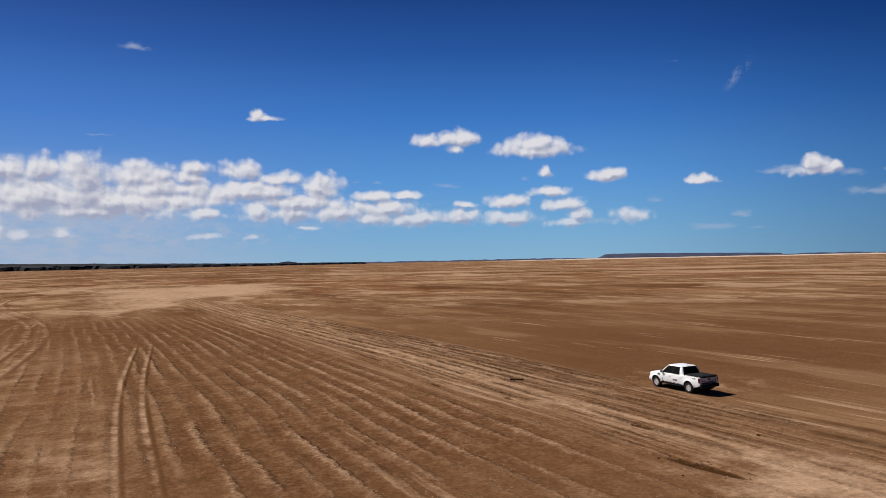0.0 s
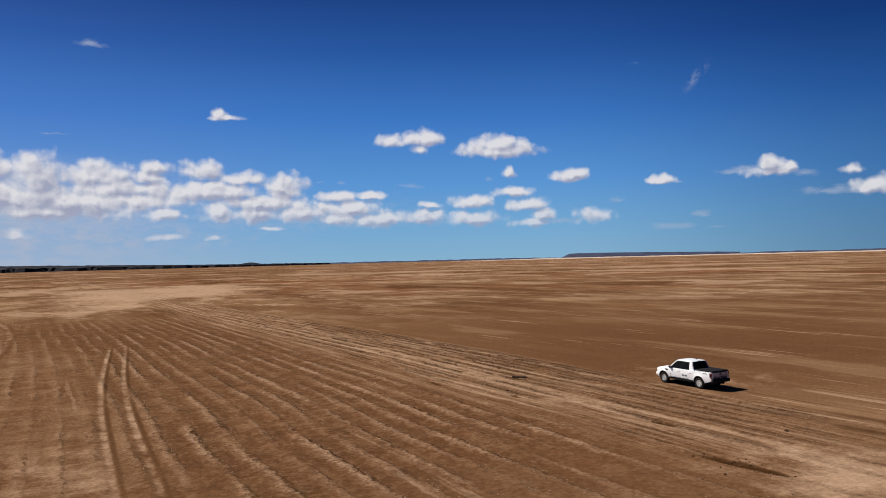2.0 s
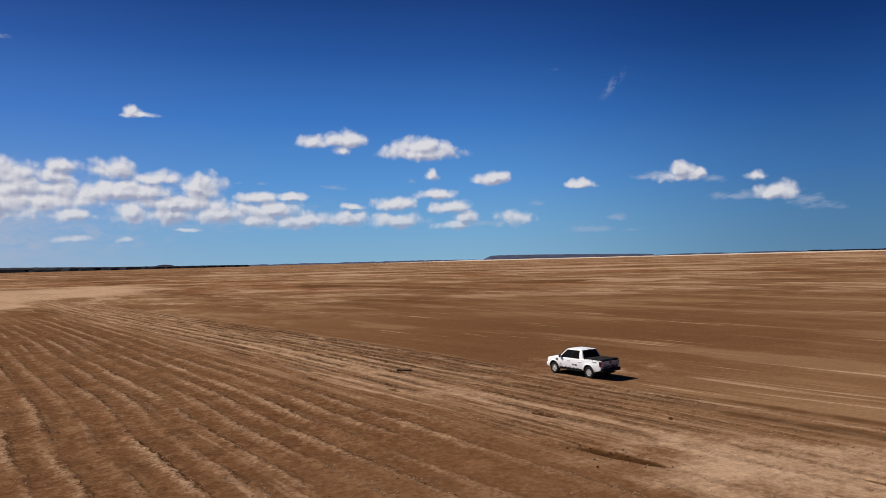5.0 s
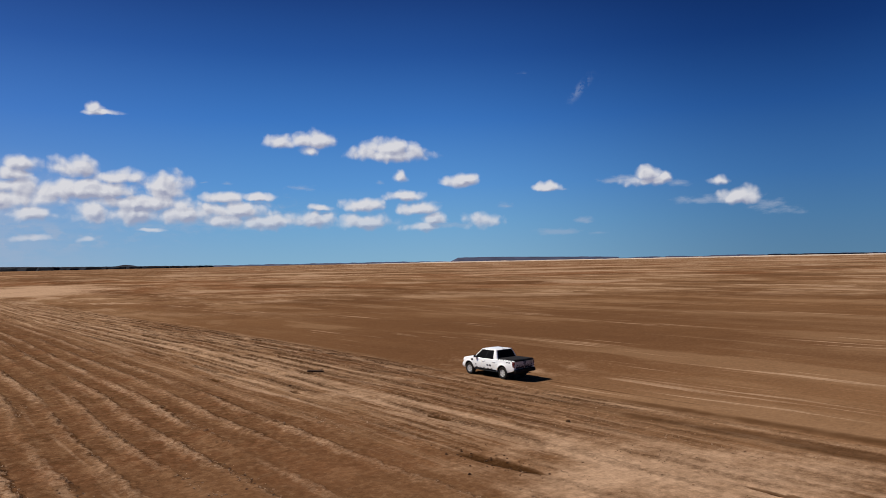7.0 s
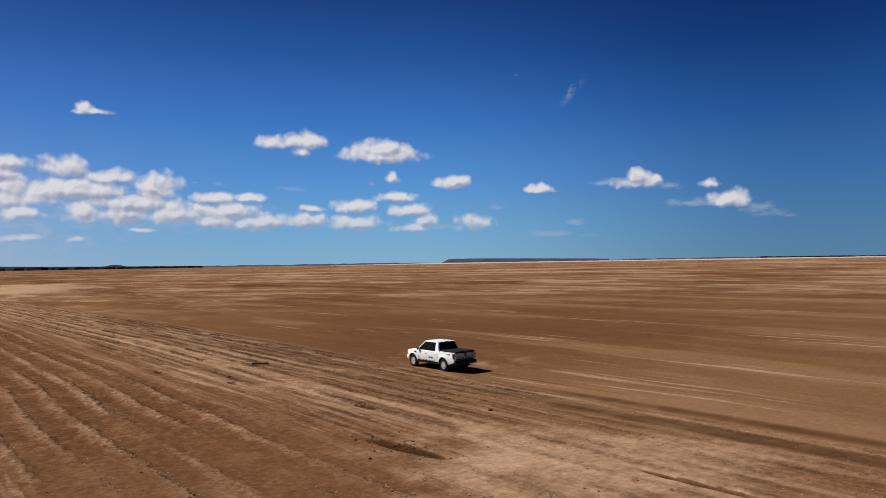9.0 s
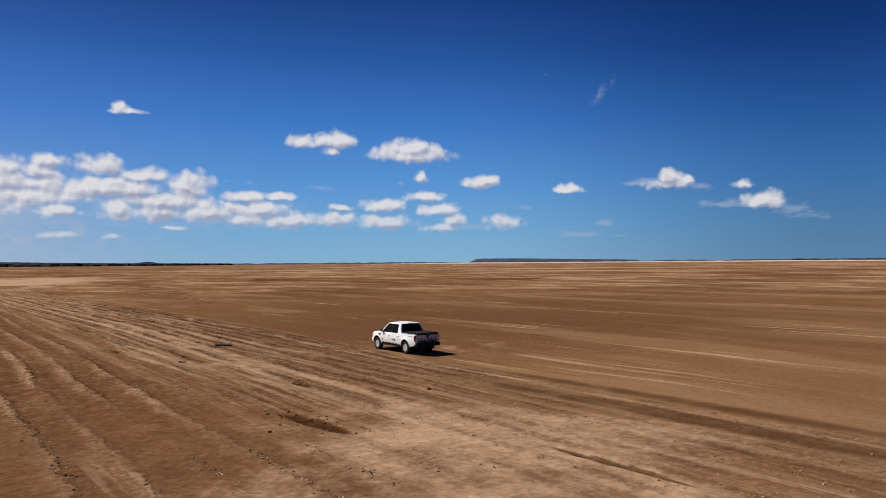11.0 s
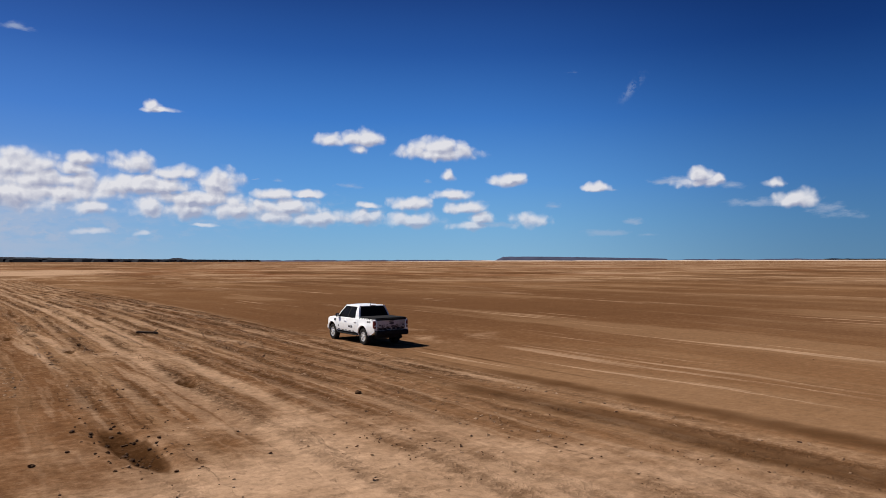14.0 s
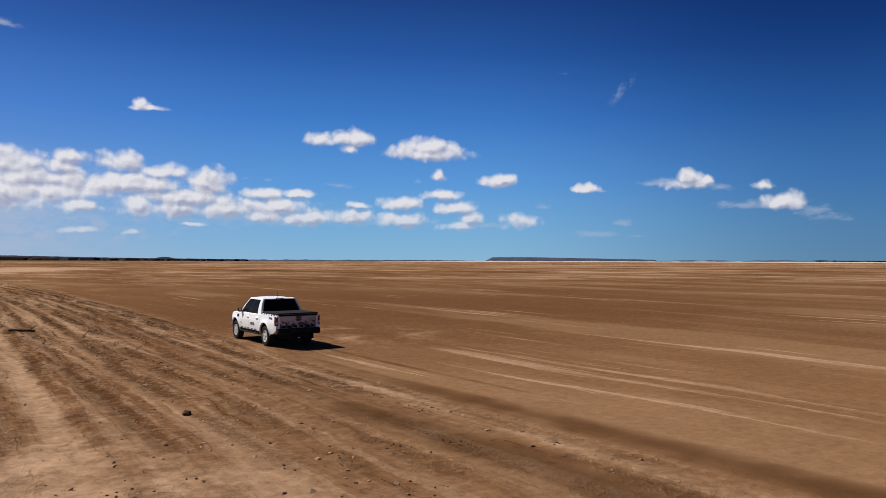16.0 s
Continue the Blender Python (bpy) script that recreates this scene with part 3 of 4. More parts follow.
        darkened = np.maximum(darkened, bump_line(d - 0.32, 0.16) * 0.5 * (1 - step(y, 50, 110)))
        pale = np.maximum(pale, bump_line(d, 0.30) * 0.30 * (1 - step(y, 50, 110)))
    # a winding two-wheel trail far off
    for off in (-1.2, 1.2):
        d = x + 51.0 - off - 4.5 * np.sin((y - 40) * 0.030) + 0.05 * (y - 110)
        on = step(y, 20, 50) * (1 - step(y, 230, 330))
        darkened = np.maximum(darkened, bump_line(d - 0.6, 0.45) * 0.42 * on)
        pale = np.maximum(pale, bump_line(d, 0.7) * 0.36 * on)
    # gouge dug beside the track; its depth also paints the trench's shade into the soil
    d = np.hypot((x + 13.8 + 0.04 * (y + 16) + 0.5 * (cloudy(x * 0.9, y * 0.9, 3, 57) - 0.5)) / 0.40, (y + 15.2) / 2.3)
    hole = np.exp(-d ** 2) * (0.6 + 0.8 * rough)
    z = z - hole * 0.16 + np.exp(-((d - 1.5) / 0.4) ** 2) * 0.05 * rough
    darkened = np.maximum(darkened, step(hole, 0.28, 0.52))
    # older, shorter digs along the track's edge, their shade painted in the same way
    for gx, gy, long in ((-11.2, 34.0, 2.4), (-12.6, 4.0, 1.3), (-10.6, -7.5, 1.2), (-14.4, 12.0, 1.4), (-9.6, -25.2, 3.4)):
        d = np.hypot((x - gx + 0.4 * (cloudy(x * 1.1, y * 0.9, 3, 59) - 0.5)) / 0.22, (y - gy) / (0.8 * long))
        hole = np.exp(-d ** 2) * (0.5 + 0.8 * rough)
        z = z - hole * 0.16
        darkened = np.maximum(darkened, step(hole, 0.32, 0.60) * 0.9)
    # pale dry pan ahead, with ragged tongues
    azim = np.degrees(np.arctan2(x + 25, y + 35))
    dist = np.hypot(x + 25, y + 35)
    ragged = cloudy(x * 0.02, y * 0.012, 5, 73)
    pan = np.exp(-((azim - 7) / 10.0) ** 4) * step(dist, 105, 160) * (1 - step(dist, 300, 420))
    pale = np.maximum(pale, pan * step(ragged, 0.30, 0.52) * 0.75)
    darkened = np.maximum(darkened, step(dist, 420, 560) * (1 - step(azim, 16, 34)) * 0.34 * step(ragged, 0.25, 0.6))
    # smooth browner ground beyond the track
    brown = step(x, -1.0, 4.0) * (1 - step(np.hypot(x, y), 45, 110)) * (0.5 + 0.9 * cloudy(x * 0.03, y * 0.03, 3, 75))
    darkened = np.maximum(darkened, brown * 0.12 * step(np.hypot(x, y), 9, 24))
    pale = np.maximum(pale, np.exp(-((x - 3) / 11) ** 2 - ((y - 4) / 9) ** 2) * 0.30 * step(x, -5.0, -1.5))
    # flat under the parked pickup
    pad = 1 - step(np.maximum(np.abs(x) / 1.6, np.abs(y) / 3.1), 1.0, 1.6)
    return z * (1 - pad), np.clip(pale, 0, 1), np.clip(darkened, 0, 1), np.clip(plough, 0, 1), tx, np.clip(worn, 0, 1), tread


def axis(lo, hi, gap, reach, grow=1.055):
    """Grid lines: even between lo and hi, wider and wider out to reach."""
    mid = np.arange(lo, hi + gap, gap)
    out, g, v = [], gap, 0.0
    while v < reach:
        g *= grow
        v += g
        out.append(v)
    out = np.array(out)
    return np.concatenate([(lo - out)[::-1], mid, mid[-1] + out])


def build_ground():
    gx, gy = axis(-46, 6, 0.13, 4650), axis(-31, 62, 0.19, 4650)
    x, y = (a.ravel() for a in np.meshgrid(gx, gy))
    z, pale, darkened, plough, lane, worn, tread = ground_shape(x, y)
    nx, ny = len(gx), len(gy)
    i = (np.arange(ny - 1)[:, None] * nx + np.arange(nx - 1)[None, :]).ravel()
    quads = np.stack([i, i + 1, i + nx + 1, i + nx], 1).astype(np.int32)
    me = bpy.data.meshes.new("ground")
    me.vertices.add(nx * ny)
    me.vertices.foreach_set("co", np.stack([x, y, z], 1).astype(np.float32).ravel())
    me.loops.add(quads.size)
    me.loops.foreach_set("vertex_index", quads.ravel())
    me.polygons.add(len(quads))
    me.polygons.foreach_set("loop_start", np.arange(0, quads.size, 4, dtype=np.int32))
    me.update(calc_edges=True)
    me.polygons.foreach_set("use_smooth", np.ones(len(quads), dtype=bool))
    for name, v in (("pale", pale), ("darkened", darkened), ("plough", plough), ("lane", lane), ("worn", worn), ("tread", tread), ("row", furrow_at(x, y))):
        me.attributes.new(name, "FLOAT", "POINT").data.foreach_set("value", v.astype(np.float32))
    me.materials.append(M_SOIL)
    return tagged(new("ground", me), "dry brown silt plain with wheel ruts and pale salt patches", "ground", kind="structure")


def mesh_of(name, verts, faces, mat, smooth=False):
    me = bpy.data.meshes.new(name)
    me.from_pydata([tuple(v) for v in verts], [], faces)
    me.update()
    me.materials.append(mat)
    if smooth:
        me.polygons.foreach_set("use_smooth", [True] * len(me.polygons))
    return me


build_ground()


# ---- far horizon ----
def polar(az, dist, z):
    return (math.sin(radians(az)) * dist, math.cos(radians(az)) * dist, z)


def ridge(name, az0, az1, dist, depth, height, mat, seed, steps=160, profile=None):
    """A low hill range: a solid strip with an uneven crest."""
    verts, faces = [], []
    for i in range(steps + 1):
        u = i / steps
        az = az0 + (az1 - az0) * u
        e = min(1.0, u * 9, (1 - u) * 9)
        h = height * e * (0.55 + 0.9 * float(cloudy(np.array([az * 1.9]), np.array([seed * 3.7]), 4, seed)[0]) - 0.1)
        if profile:
            h = profile(az, h)
        h = max(h, 0.05)
        verts += [polar(az, dist - depth, -2), polar(az, dist - depth * 0.45, h * 0.85), polar(az, dist, h), polar(az, dist + depth, -2)]
        if i:
            a = 4 * (i - 1)
            faces += [(a + j, a + j + 4, a + j + 5, a + j + 1) for j in range(3)]
    return new(name, mesh_of(name, verts, faces, mat, True))


def scrub_band(az0, az1, dist, height, count, seed):
    """A far belt of bushes: many uneven clumps in one mesh."""
    rnd = random.Random(seed)
    verts, faces = [], []
    for i in range(count):
        u = rnd.random()
        az = az0 + (az1 - az0) * u
        h = height * (1.2 - 0.95 * u) * (0.75 + 0.35 * rnd.random())
        r = h * (2.0 + 2.5 * rnd.random())
        c = Vector(polar(az, dist + rnd.uniform(-150, 150), 0))
        base = len(verts)
        for k in range(6):
            a = k * math.pi / 3 + rnd.random()
            verts.append(c + Vector((math.cos(a) * r, math.sin(a) * r, -0.5)))
            verts.append(c + Vector((math.cos(a) * r * 0.75, math.sin(a) * r * 0.75, h * (0.6 + 0.3 * rnd.random()))))
        verts.append(c + Vector((0, 0, h)))
        for k in range(6):
            p, q = base + 2 * k, base + 2 * ((k + 1) % 6)
            faces += [(p, q, q + 1, p + 1), (p + 1, q + 1, base + 12)]
    return new("distant_scrub", mesh_of("distant_scrub", verts, faces, M_SCRUB))


tagged(ridge("scrub_belt", -60, 20, 3640, 90, 20, M_SCRUB, 5, 700,
             profile=lambda az, h: max(4.0, min(34.0, 28 - 1.05 * (az + 3))) * (0.9 + 0.01 * h)), "dark even belt of scrub along the horizon", "scrub", kind="structure")
tagged(scrub_band(-40, 20, 3600, 34.0, 2600, 4), "dark belt of low scrub along the horizon", "scrub", kind="stuff")
tagged(scrub_band(63, 80, 3900, 9.0, 120, 6), "sparse dark scrub on the far salt flat", "scrub", kind="stuff")
tagged(ridge("low_hill", 12.4, 17.2, 3900, 200, 17, M_SCRUB, 3,
             profile=lambda az, h: 15 * math.exp(-((az - 14.3) / 0.9) ** 2) + 5), "small dark rounded hill on the horizon", "hill", kind="structure")
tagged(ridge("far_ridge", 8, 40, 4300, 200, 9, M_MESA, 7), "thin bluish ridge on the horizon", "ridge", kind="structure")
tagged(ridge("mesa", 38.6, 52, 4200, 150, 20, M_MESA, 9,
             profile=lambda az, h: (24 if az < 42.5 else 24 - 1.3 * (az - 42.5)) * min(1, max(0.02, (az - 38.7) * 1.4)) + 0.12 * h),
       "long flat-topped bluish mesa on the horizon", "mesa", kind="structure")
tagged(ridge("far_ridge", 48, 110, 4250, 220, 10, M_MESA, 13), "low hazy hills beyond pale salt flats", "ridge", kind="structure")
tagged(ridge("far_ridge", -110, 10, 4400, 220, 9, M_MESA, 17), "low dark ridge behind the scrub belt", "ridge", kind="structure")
tagged(ridge("salt_flat", 30, 100, 3300, 420, 4, M_SALT, 21), "pale pinkish salt flat far out", "salt flat", kind="structure")


# ---- small things on the ground ----
def clod_mesh(rnd, size):
    """Points and faces of one crumbled lump of earth."""
    bm = bmesh.new()
    bmesh.ops.create_icosphere(bm, subdivisions=1, radius=size)
    flat = rnd.uniform(0.45, 0.8)
    long = rnd.uniform(0.8, 1.5)
    turn = rnd.uniform(0, math.pi)
    for v in bm.verts:
        k = rnd.uniform(0.7, 1.25)
        x, y = v.co.x * k * long, v.co.y * k
        v.co = (x * math.cos(turn) - y * math.sin(turn), x * math.sin(turn) + y * math.cos(turn), v.co.z * k * flat)
    verts = [v.co.copy() for v in bm.verts]
    faces = [[v.index for v in f.verts] for f in bm.faces]
    bm.free()
    return verts, faces


def build_clods():
    """Crumbled earth along the ruts and round the gouge, in one mesh."""
    rnd = random.Random(12)
    kinds = [clod_mesh(rnd, 1.0) for _ in range(14)]
    places = []
    rows = ((0.6, 260, 0.3), (1.6, 200, 0.25), (2.9, 260, 0.3), (-2.6, 140, 0.25), (-1.0, 110, 0.2), (4.0, 200, 0.25), (5.0, 180, 0.25), (6.0, 220, 0.25), (7.1, 260, 0.25))
    for off, count, spread in rows:
        for _ in range(count):
            y = rnd.uniform(-33, 45)
            # clods lie in clusters, with bare stretches between
            if float(cloudy(np.array([y * 0.16]), np.array([off * 7.1]), 2, 81)[0]) < 0.5 or (y < -6 and rnd.random() < 0.75):
                continue
            for _ in range(rnd.randint(3, 7)):
                yy = y + rnd.gauss(0, 0.5)
                places.append((float(track_x(yy)) + off + rnd.gauss(0, spread * 0.55), yy, rnd.uniform(0.010, 0.026)))
    for _ in range(90):
        a, r = rnd.uniform(0, 2 * math.pi), abs(rnd.gauss(0, 1.0)) + 0.25
        places.append((-13.8 + math.cos(a) * r * 0.62, -15.2 + math.sin(a) * r * 2.3, rnd.uniform(0.015, 0.055) * (1.1 if r < 1.2 else 0.6)))
    for _ in range(300):
        places.append((rnd.uniform(-40, -10), rnd.uniform(-26, 40), rnd.uniform(0.008, 0.024)))
    for _ in range(60):
        places.append((rnd.uniform(-9, 18), rnd.uniform(-28, 30), rnd.uniform(0.01, 0.03)))
    xs, ys = np.array([p[0] for p in places]), np.array([p[1] for p in places])
    zs = ground_shape(xs, ys)[0]
    verts, faces = [], []
    for (x, y, s), z in zip(places, zs):
        if abs(x) < 1.3 and abs(y) < 3.2:
            continue
        kv, kf = rnd.choice(kinds)
        b = len(verts)
        verts += [(x + v.x * s, y + v.y * s, float(z) + v.z * s + s * 0.2) for v in kv]
        faces += [[b + i for i in f] for f in kf]
    return tagged(new("dirt_clods", mesh_of("dirt_clods", verts, faces, M_CLOD)),
                  "dark crumbled earth clods scattered along the wheel ruts", "dirt clods", kind="stuff")


build_clods()


def furrow_x(k, y):
    """Where the crack of furrow k crosses a given y."""
    x = k * FURROW
    for _ in range(4):
        x = x + k * FURROW - furrow_at(x, y) * FURROW
    return x


def build_crust():
    """Lifted chips of dried crust: broken runs along the wheel lines and the plough cracks."""
    rnd = random.Random(77)
    places = []
    for i, (off, wid, amt, _) in enumerate(LANES):
        for edge in (-wid, wid):
            for _ in range(int(650 * amt)):
                y = rnd.uniform(-30, 55)
                run = float(cloudy(np.array([y * 0.22]), np.array([i * 5.3 + edge * 9]), 3, 83)[0])
                if run < 0.52 or (y < 0 and rnd.random() < 0.8):
                    continue
                spread = 0.05 + 0.5 * (run - 0.52)
                places.append((float(track_x(np.array(y))) + off + edge + rnd.gauss(0, spread), y, rnd.uniform(0.010, 0.028) * (0.7 + run)))
    y = np.array([rnd.uniform(-26, 55) for _ in range(15000)])
    k = np.array([rnd.randint(-28, -9) + 0.5 for _ in range(15000)])
    run = cloudy(y * 0.20, k * 3.7, 3, 85)
    x = furrow_x(k, y)
    for xx, yy, r in zip(x, y, run):
        if r > 0.55:
            places.append((float(xx) + rnd.gauss(0.0, 0.10 + 0.6 * (r - 0.55)), float(yy), rnd.uniform(0.010, 0.030) * (0.6 + r)))
    zs = ground_shape(np.array([p[0] for p in places]), np.array([p[1] for p in places]))[0]
    verts, faces = [], []
    box = [(sx, sy, sz) for sz in (-1, 1) for sx, sy in ((-1, -1), (1, -1), (1, 1), (-1, 1))]
    sides = [(0, 3, 2, 1), (4, 5, 6, 7), (0, 1, 5, 4), (1, 2, 6, 5), (2, 3, 7, 6), (3, 0, 4, 7)]
    for (px, py, size), z in zip(places, zs):
        if abs(px) < 1.4 and abs(py) < 3.3:
            continue
        m = pose(px, py, float(z) + size * 0.15, rnd.uniform(-28, 28), rnd.uniform(-28, 28), rnd.uniform(0, 180))
        b = len(verts)
        wide, long, thick = size * rnd.uniform(0.6, 1.2), size * rnd.uniform(0.9, 1.9), size * rnd.uniform(0.2, 0.45)
        for sx, sy, sz in box:
            verts.append(m @ Vector((sx * wide * rnd.uniform(0.55, 1.1), sy * long * rnd.uniform(0.55, 1.1), sz * thick)))
        faces += [tuple(b + i for i in f) for f in sides]
    return tagged(new("broken_crust", mesh_of("broken_crust", verts, faces, M_CRUST)),
                  "broken chips of dried brown crust along ruts and furrows", "soil crust", kind="stuff")


build_crust()


def build_branch(x, y, turn):
    """A dead branch with stubs, lying on the silt."""
    verts, faces = [], []

    def limb(points, r0, r1):
        base, sides = len(verts), 7
        for i, p in enumerate(points):
            r = r0 + (r1 - r0) * i / (len(points) - 1)
            for k in range(sides):
                a = 2 * math.pi * k / sides
                verts.append((p[0], p[1] + math.cos(a) * r, p[2] + math.sin(a) * r))
        for i in range(len(points) - 1):
            for k in range(sides):
                a, b = base + i * sides + k, base + i * sides + (k + 1) % sides
                faces.append((a, b, b + sides, a + sides))
        faces.append(tuple(base + k for k in range(sides)))
        faces.append(tuple(base + (len(points) - 1) * sides + k for k in reversed(range(sides))))
    limb([(-0.55, 0, 0.07), (-0.2, 0.03, 0.085), (0.15, -0.02, 0.08), (0.6, 0.03, 0.06)], 0.085, 0.05)
    limb([(0.35, 0.0, 0.09), (0.5, 0.1, 0.2), (0.58, 0.14, 0.27)], 0.035, 0.015)
    limb([(-0.3, 0.0, 0.09), (-0.42, -0.1, 0.17)], 0.03, 0.012)
    m = simple("dead_wood", (0.060, 0.040, 0.028), 0.9, vary=0.4, scale=8.0, bump=0.7)
    ob = new("branch", mesh_of("branch", verts, faces, m))
    ob.matrix_world = pose(x, y, float(ground_shape(np.array([x]), np.array([y]))[0][0]) - 0.01, 0, 0, turn)
    return tagged(ob, "dark dead branch lying on pale silt", "branch")


def build_stone(x, y, size, seed):
    rnd = random.Random(seed)
    bm = bmesh.new()
    bmesh.ops.create_icosphere(bm, subdivisions=2, radius=size)
    for v in bm.verts:
        k = 0.75 + 0.5 * noise.noise(v.co * (2.2 / size) + Vector((seed, 0, 0)))
        v.co = Vector((v.co.x * k * 1.3, v.co.y * k, v.co.z * k * 0.65))
    me = bpy.data.meshes.new("earth_lump")
    bm.to_mesh(me)
    bm.free()
    me.materials.append(M_CLOD)
    ob = new("earth_lump", me)
    ob.matrix_world = pose(x, y, float(ground_shape(np.array([x]), np.array([y]))[0][0]) + size * 0.3, 0, 0, rnd.uniform(0, 90))
    return tagged(ob, "dark lump of dug earth on pale silt", "earth lump", group="earth lumps")


build_branch(-8.0, 10.0, -35)
for lx, ly, ls in ((-7.0, -12.6, 0.12), (-11.9, 6.0, 0.11)):
    build_stone(lx, ly, ls, int(abs(lx * 10)))
lump_places = random.Random(31)
for i in range(10):         # thrown out of the gouge
    build_stone(-14.2 + lump_places.gauss(-0.25, 0.55), -14.6 + lump_places.gauss(0, 1.7), lump_places.uniform(0.035, 0.075), 40 + i)


# ---- pickup ----
def paint_material():
    """White car paint with road dust and dried mud flecks."""
    m, n, b = material("white_paint")
    pos = n.add("ShaderNodeTexCoord").outputs["Object"]
    dust = n.noise(pos, 2.2, 5.0, 0.6)
    fleck = n.noise(pos, 22.0, 5.0, 0.65)
    col = n.mix(n.math("MULTIPLY", n.ramp(dust, 0.45, 0.75), 0.22), (0.82, 0.82, 0.81), (0.58, 0.48, 0.37))
    col = n.mix(n.math("MULTIPLY", n.ramp(fleck, 0.66, 0.74), 0.5), col, (0.30, 0.21, 0.14))
    n.put(b.inputs["Base Color"], col)
    n.put(b.inputs["Roughness"], n.ramp(dust, 0.3, 0.75, 0.28, 0.55))
    b.inputs["Coat Weight"].default_value, b.inputs["Coat Roughness"].default_value = 0.35, 0.1
    return m


def muddy_material():
    """The same paint under thrown mud."""
    m, n, b = material("muddy_paint")
    pos = n.add("ShaderNodeTexCoord").outputs["Object"]
    blot = n.noise(n.vmath("MULTIPLY", pos, (1.0, 1.0, 1.3)), 5.5, 6.0, 0.68)
    z = n.add("ShaderNodeSeparateXYZ")
    n.put(z.inputs[0], pos)
    low = n.ramp(z.outputs[2], 0.70, 1.20, 0.16, -0.06)
    mud = n.ramp(n.math("ADD", blot, low), 0.55, 0.66)
    film = n.noise(pos, 2.0, 3.0)
    col = n.mix(n.ramp(film, 0.3, 0.7), (0.56, 0.51, 0.48), (0.36, 0.31, 0.27))
    col = n.mix(mud, col, (0.060, 0.040, 0.028))
    n.put(b.inputs["Base Color"], col)
    n.put(b.inputs["Roughness"], n.ramp(mud, 0.0, 1.0, 0.5, 0.92))
    bp = n.add("ShaderNodeBump")
    bp.inputs["Strength"].default_value, bp.inputs["Distance"].default_value = 0.5, 0.01
    n.put(bp.inputs["Height"], mud)
    n.put(b.inputs["Normal"], bp.outputs[0])
    return m


def glass_material():
    m, n, b = material("tinted_glass")
    pos = n.add("ShaderNodeTexCoord").outputs["Object"]
    film = n.noise(pos, 3.0, 4.0)
    n.put(b.inputs["Base Color"], n.mix(film, (0.006, 0.007, 0.008), (0.014, 0.013, 0.012)))
    n.put(b.inputs["Roughness"], n.ramp(film, 0.3, 0.7, 0.06, 0.2))
    b.inputs["Specular IOR Level"].default_value = 0.08
    b.inputs["Transmission Weight"].default_value = 0.1
    b.inputs["IOR"].default_value = 1.18
    return m


M_PAINT, M_MUDDY, M_GLASS = paint_material(), muddy_material(), glass_material()
M_TRIM = simple("black_plastic", (0.013, 0.013, 0.014), 0.88, vary=0.3, scale=9.0)
M_COVER = simple("black_vinyl", (0.013, 0.012, 0.013), 0.88, vary=0.35, scale=3.0, bump=0.2)
M_RUBBER = simple("tyre_rubber", (0.020, 0.018, 0.016), 0.9, vary=0.45, scale=9.0, bump=0.4)
M_ALLOY = simple("alloy", (0.66, 0.65, 0.63), 0.35, metal=0.25, vary=0.12, scale=10.0)
M_LAMP = simple("red_lens", (0.11, 0.007, 0.011), 0.2, vary=0.2, scale=9.0, coat=0.2)
M_CLEAR = simple("clear_lens", (0.55, 0.57, 0.60), 0.1, vary=0.1, scale=9.0, coat=0.6)
M_CABIN = simple("dark_cloth", (0.015, 0.015, 0.016), 0.9, vary=0.3, scale=9.0)
M_DECAL = simple("grey_vinyl", (0.060, 0.058, 0.060), 0.5, vary=0.3, scale=12.0)
M_STEEL = simple("dark_steel", (0.018, 0.016, 0.015), 0.88, metal=0.0, vary=0.4, scale=5.0)


def part(name, bm, mat, parent, label="", smooth=False):
    me = bpy.data.meshes.new(name)
    bmesh.ops.recalc_face_normals(bm, faces=bm.faces)
    if smooth:
        for f in bm.faces:
            f.smooth = True
        for e in bm.edges:
            if len(e.link_faces) == 2 and e.calc_face_angle(0.0) > 0.6:
                e.smooth = False
    bm.to_mesh(me)
    bm.free()
    me.materials.append(mat)
    ob = new(name, me)
    ob.parent = parent
    if label:
        ob["label"] = label
    return ob


def hexa(bm, pts):
    """A block from eight corners: four below, four above."""
    vs = [bm.verts.new(p) for p in pts]
    for f in ((3, 2, 1, 0), (4, 5, 6, 7), (0, 1, 5, 4), (1, 2, 6, 5), (2, 3, 7, 6), (3, 0, 4, 7)):
        bm.faces.new([vs[i] for i in f])
    return vs


def rounded_box(x0, x1, y0, y1, z0, z1, r=0.02, seg=2):
    bm = bmesh.new()
    hexa(bm, [(x0, y0, z0), (x1, y0, z0), (x1, y1, z0), (x0, y1, z0), (x0, y0, z1), (x1, y0, z1), (x1, y1, z1), (x0, y1, z1)])
    bmesh.ops.bevel(bm, geom=list(bm.edges), offset=r, segments=seg, affect="EDGES", profile=0.6)
    return bm


def plate(corners, thick, r=0.0):
    """A slab on four corners, thick along their normal, with rounded corners if r is given."""
    c = [Vector(p) for p in corners]
    nrm = (c[1] - c[0]).cross(c[3] - c[0]).normalized() * thick
    bm = bmesh.new()
    hexa(bm, [*c, *[p + nrm for p in c]])
    if r:
        up = [e for e in bm.edges if abs((e.verts[0].co - e.verts[1].co).normalized().dot(nrm.normalized())) > 0.99]
        bmesh.ops.bevel(bm, geom=up, offset=r, segments=3, affect="EDGES")
    return bm


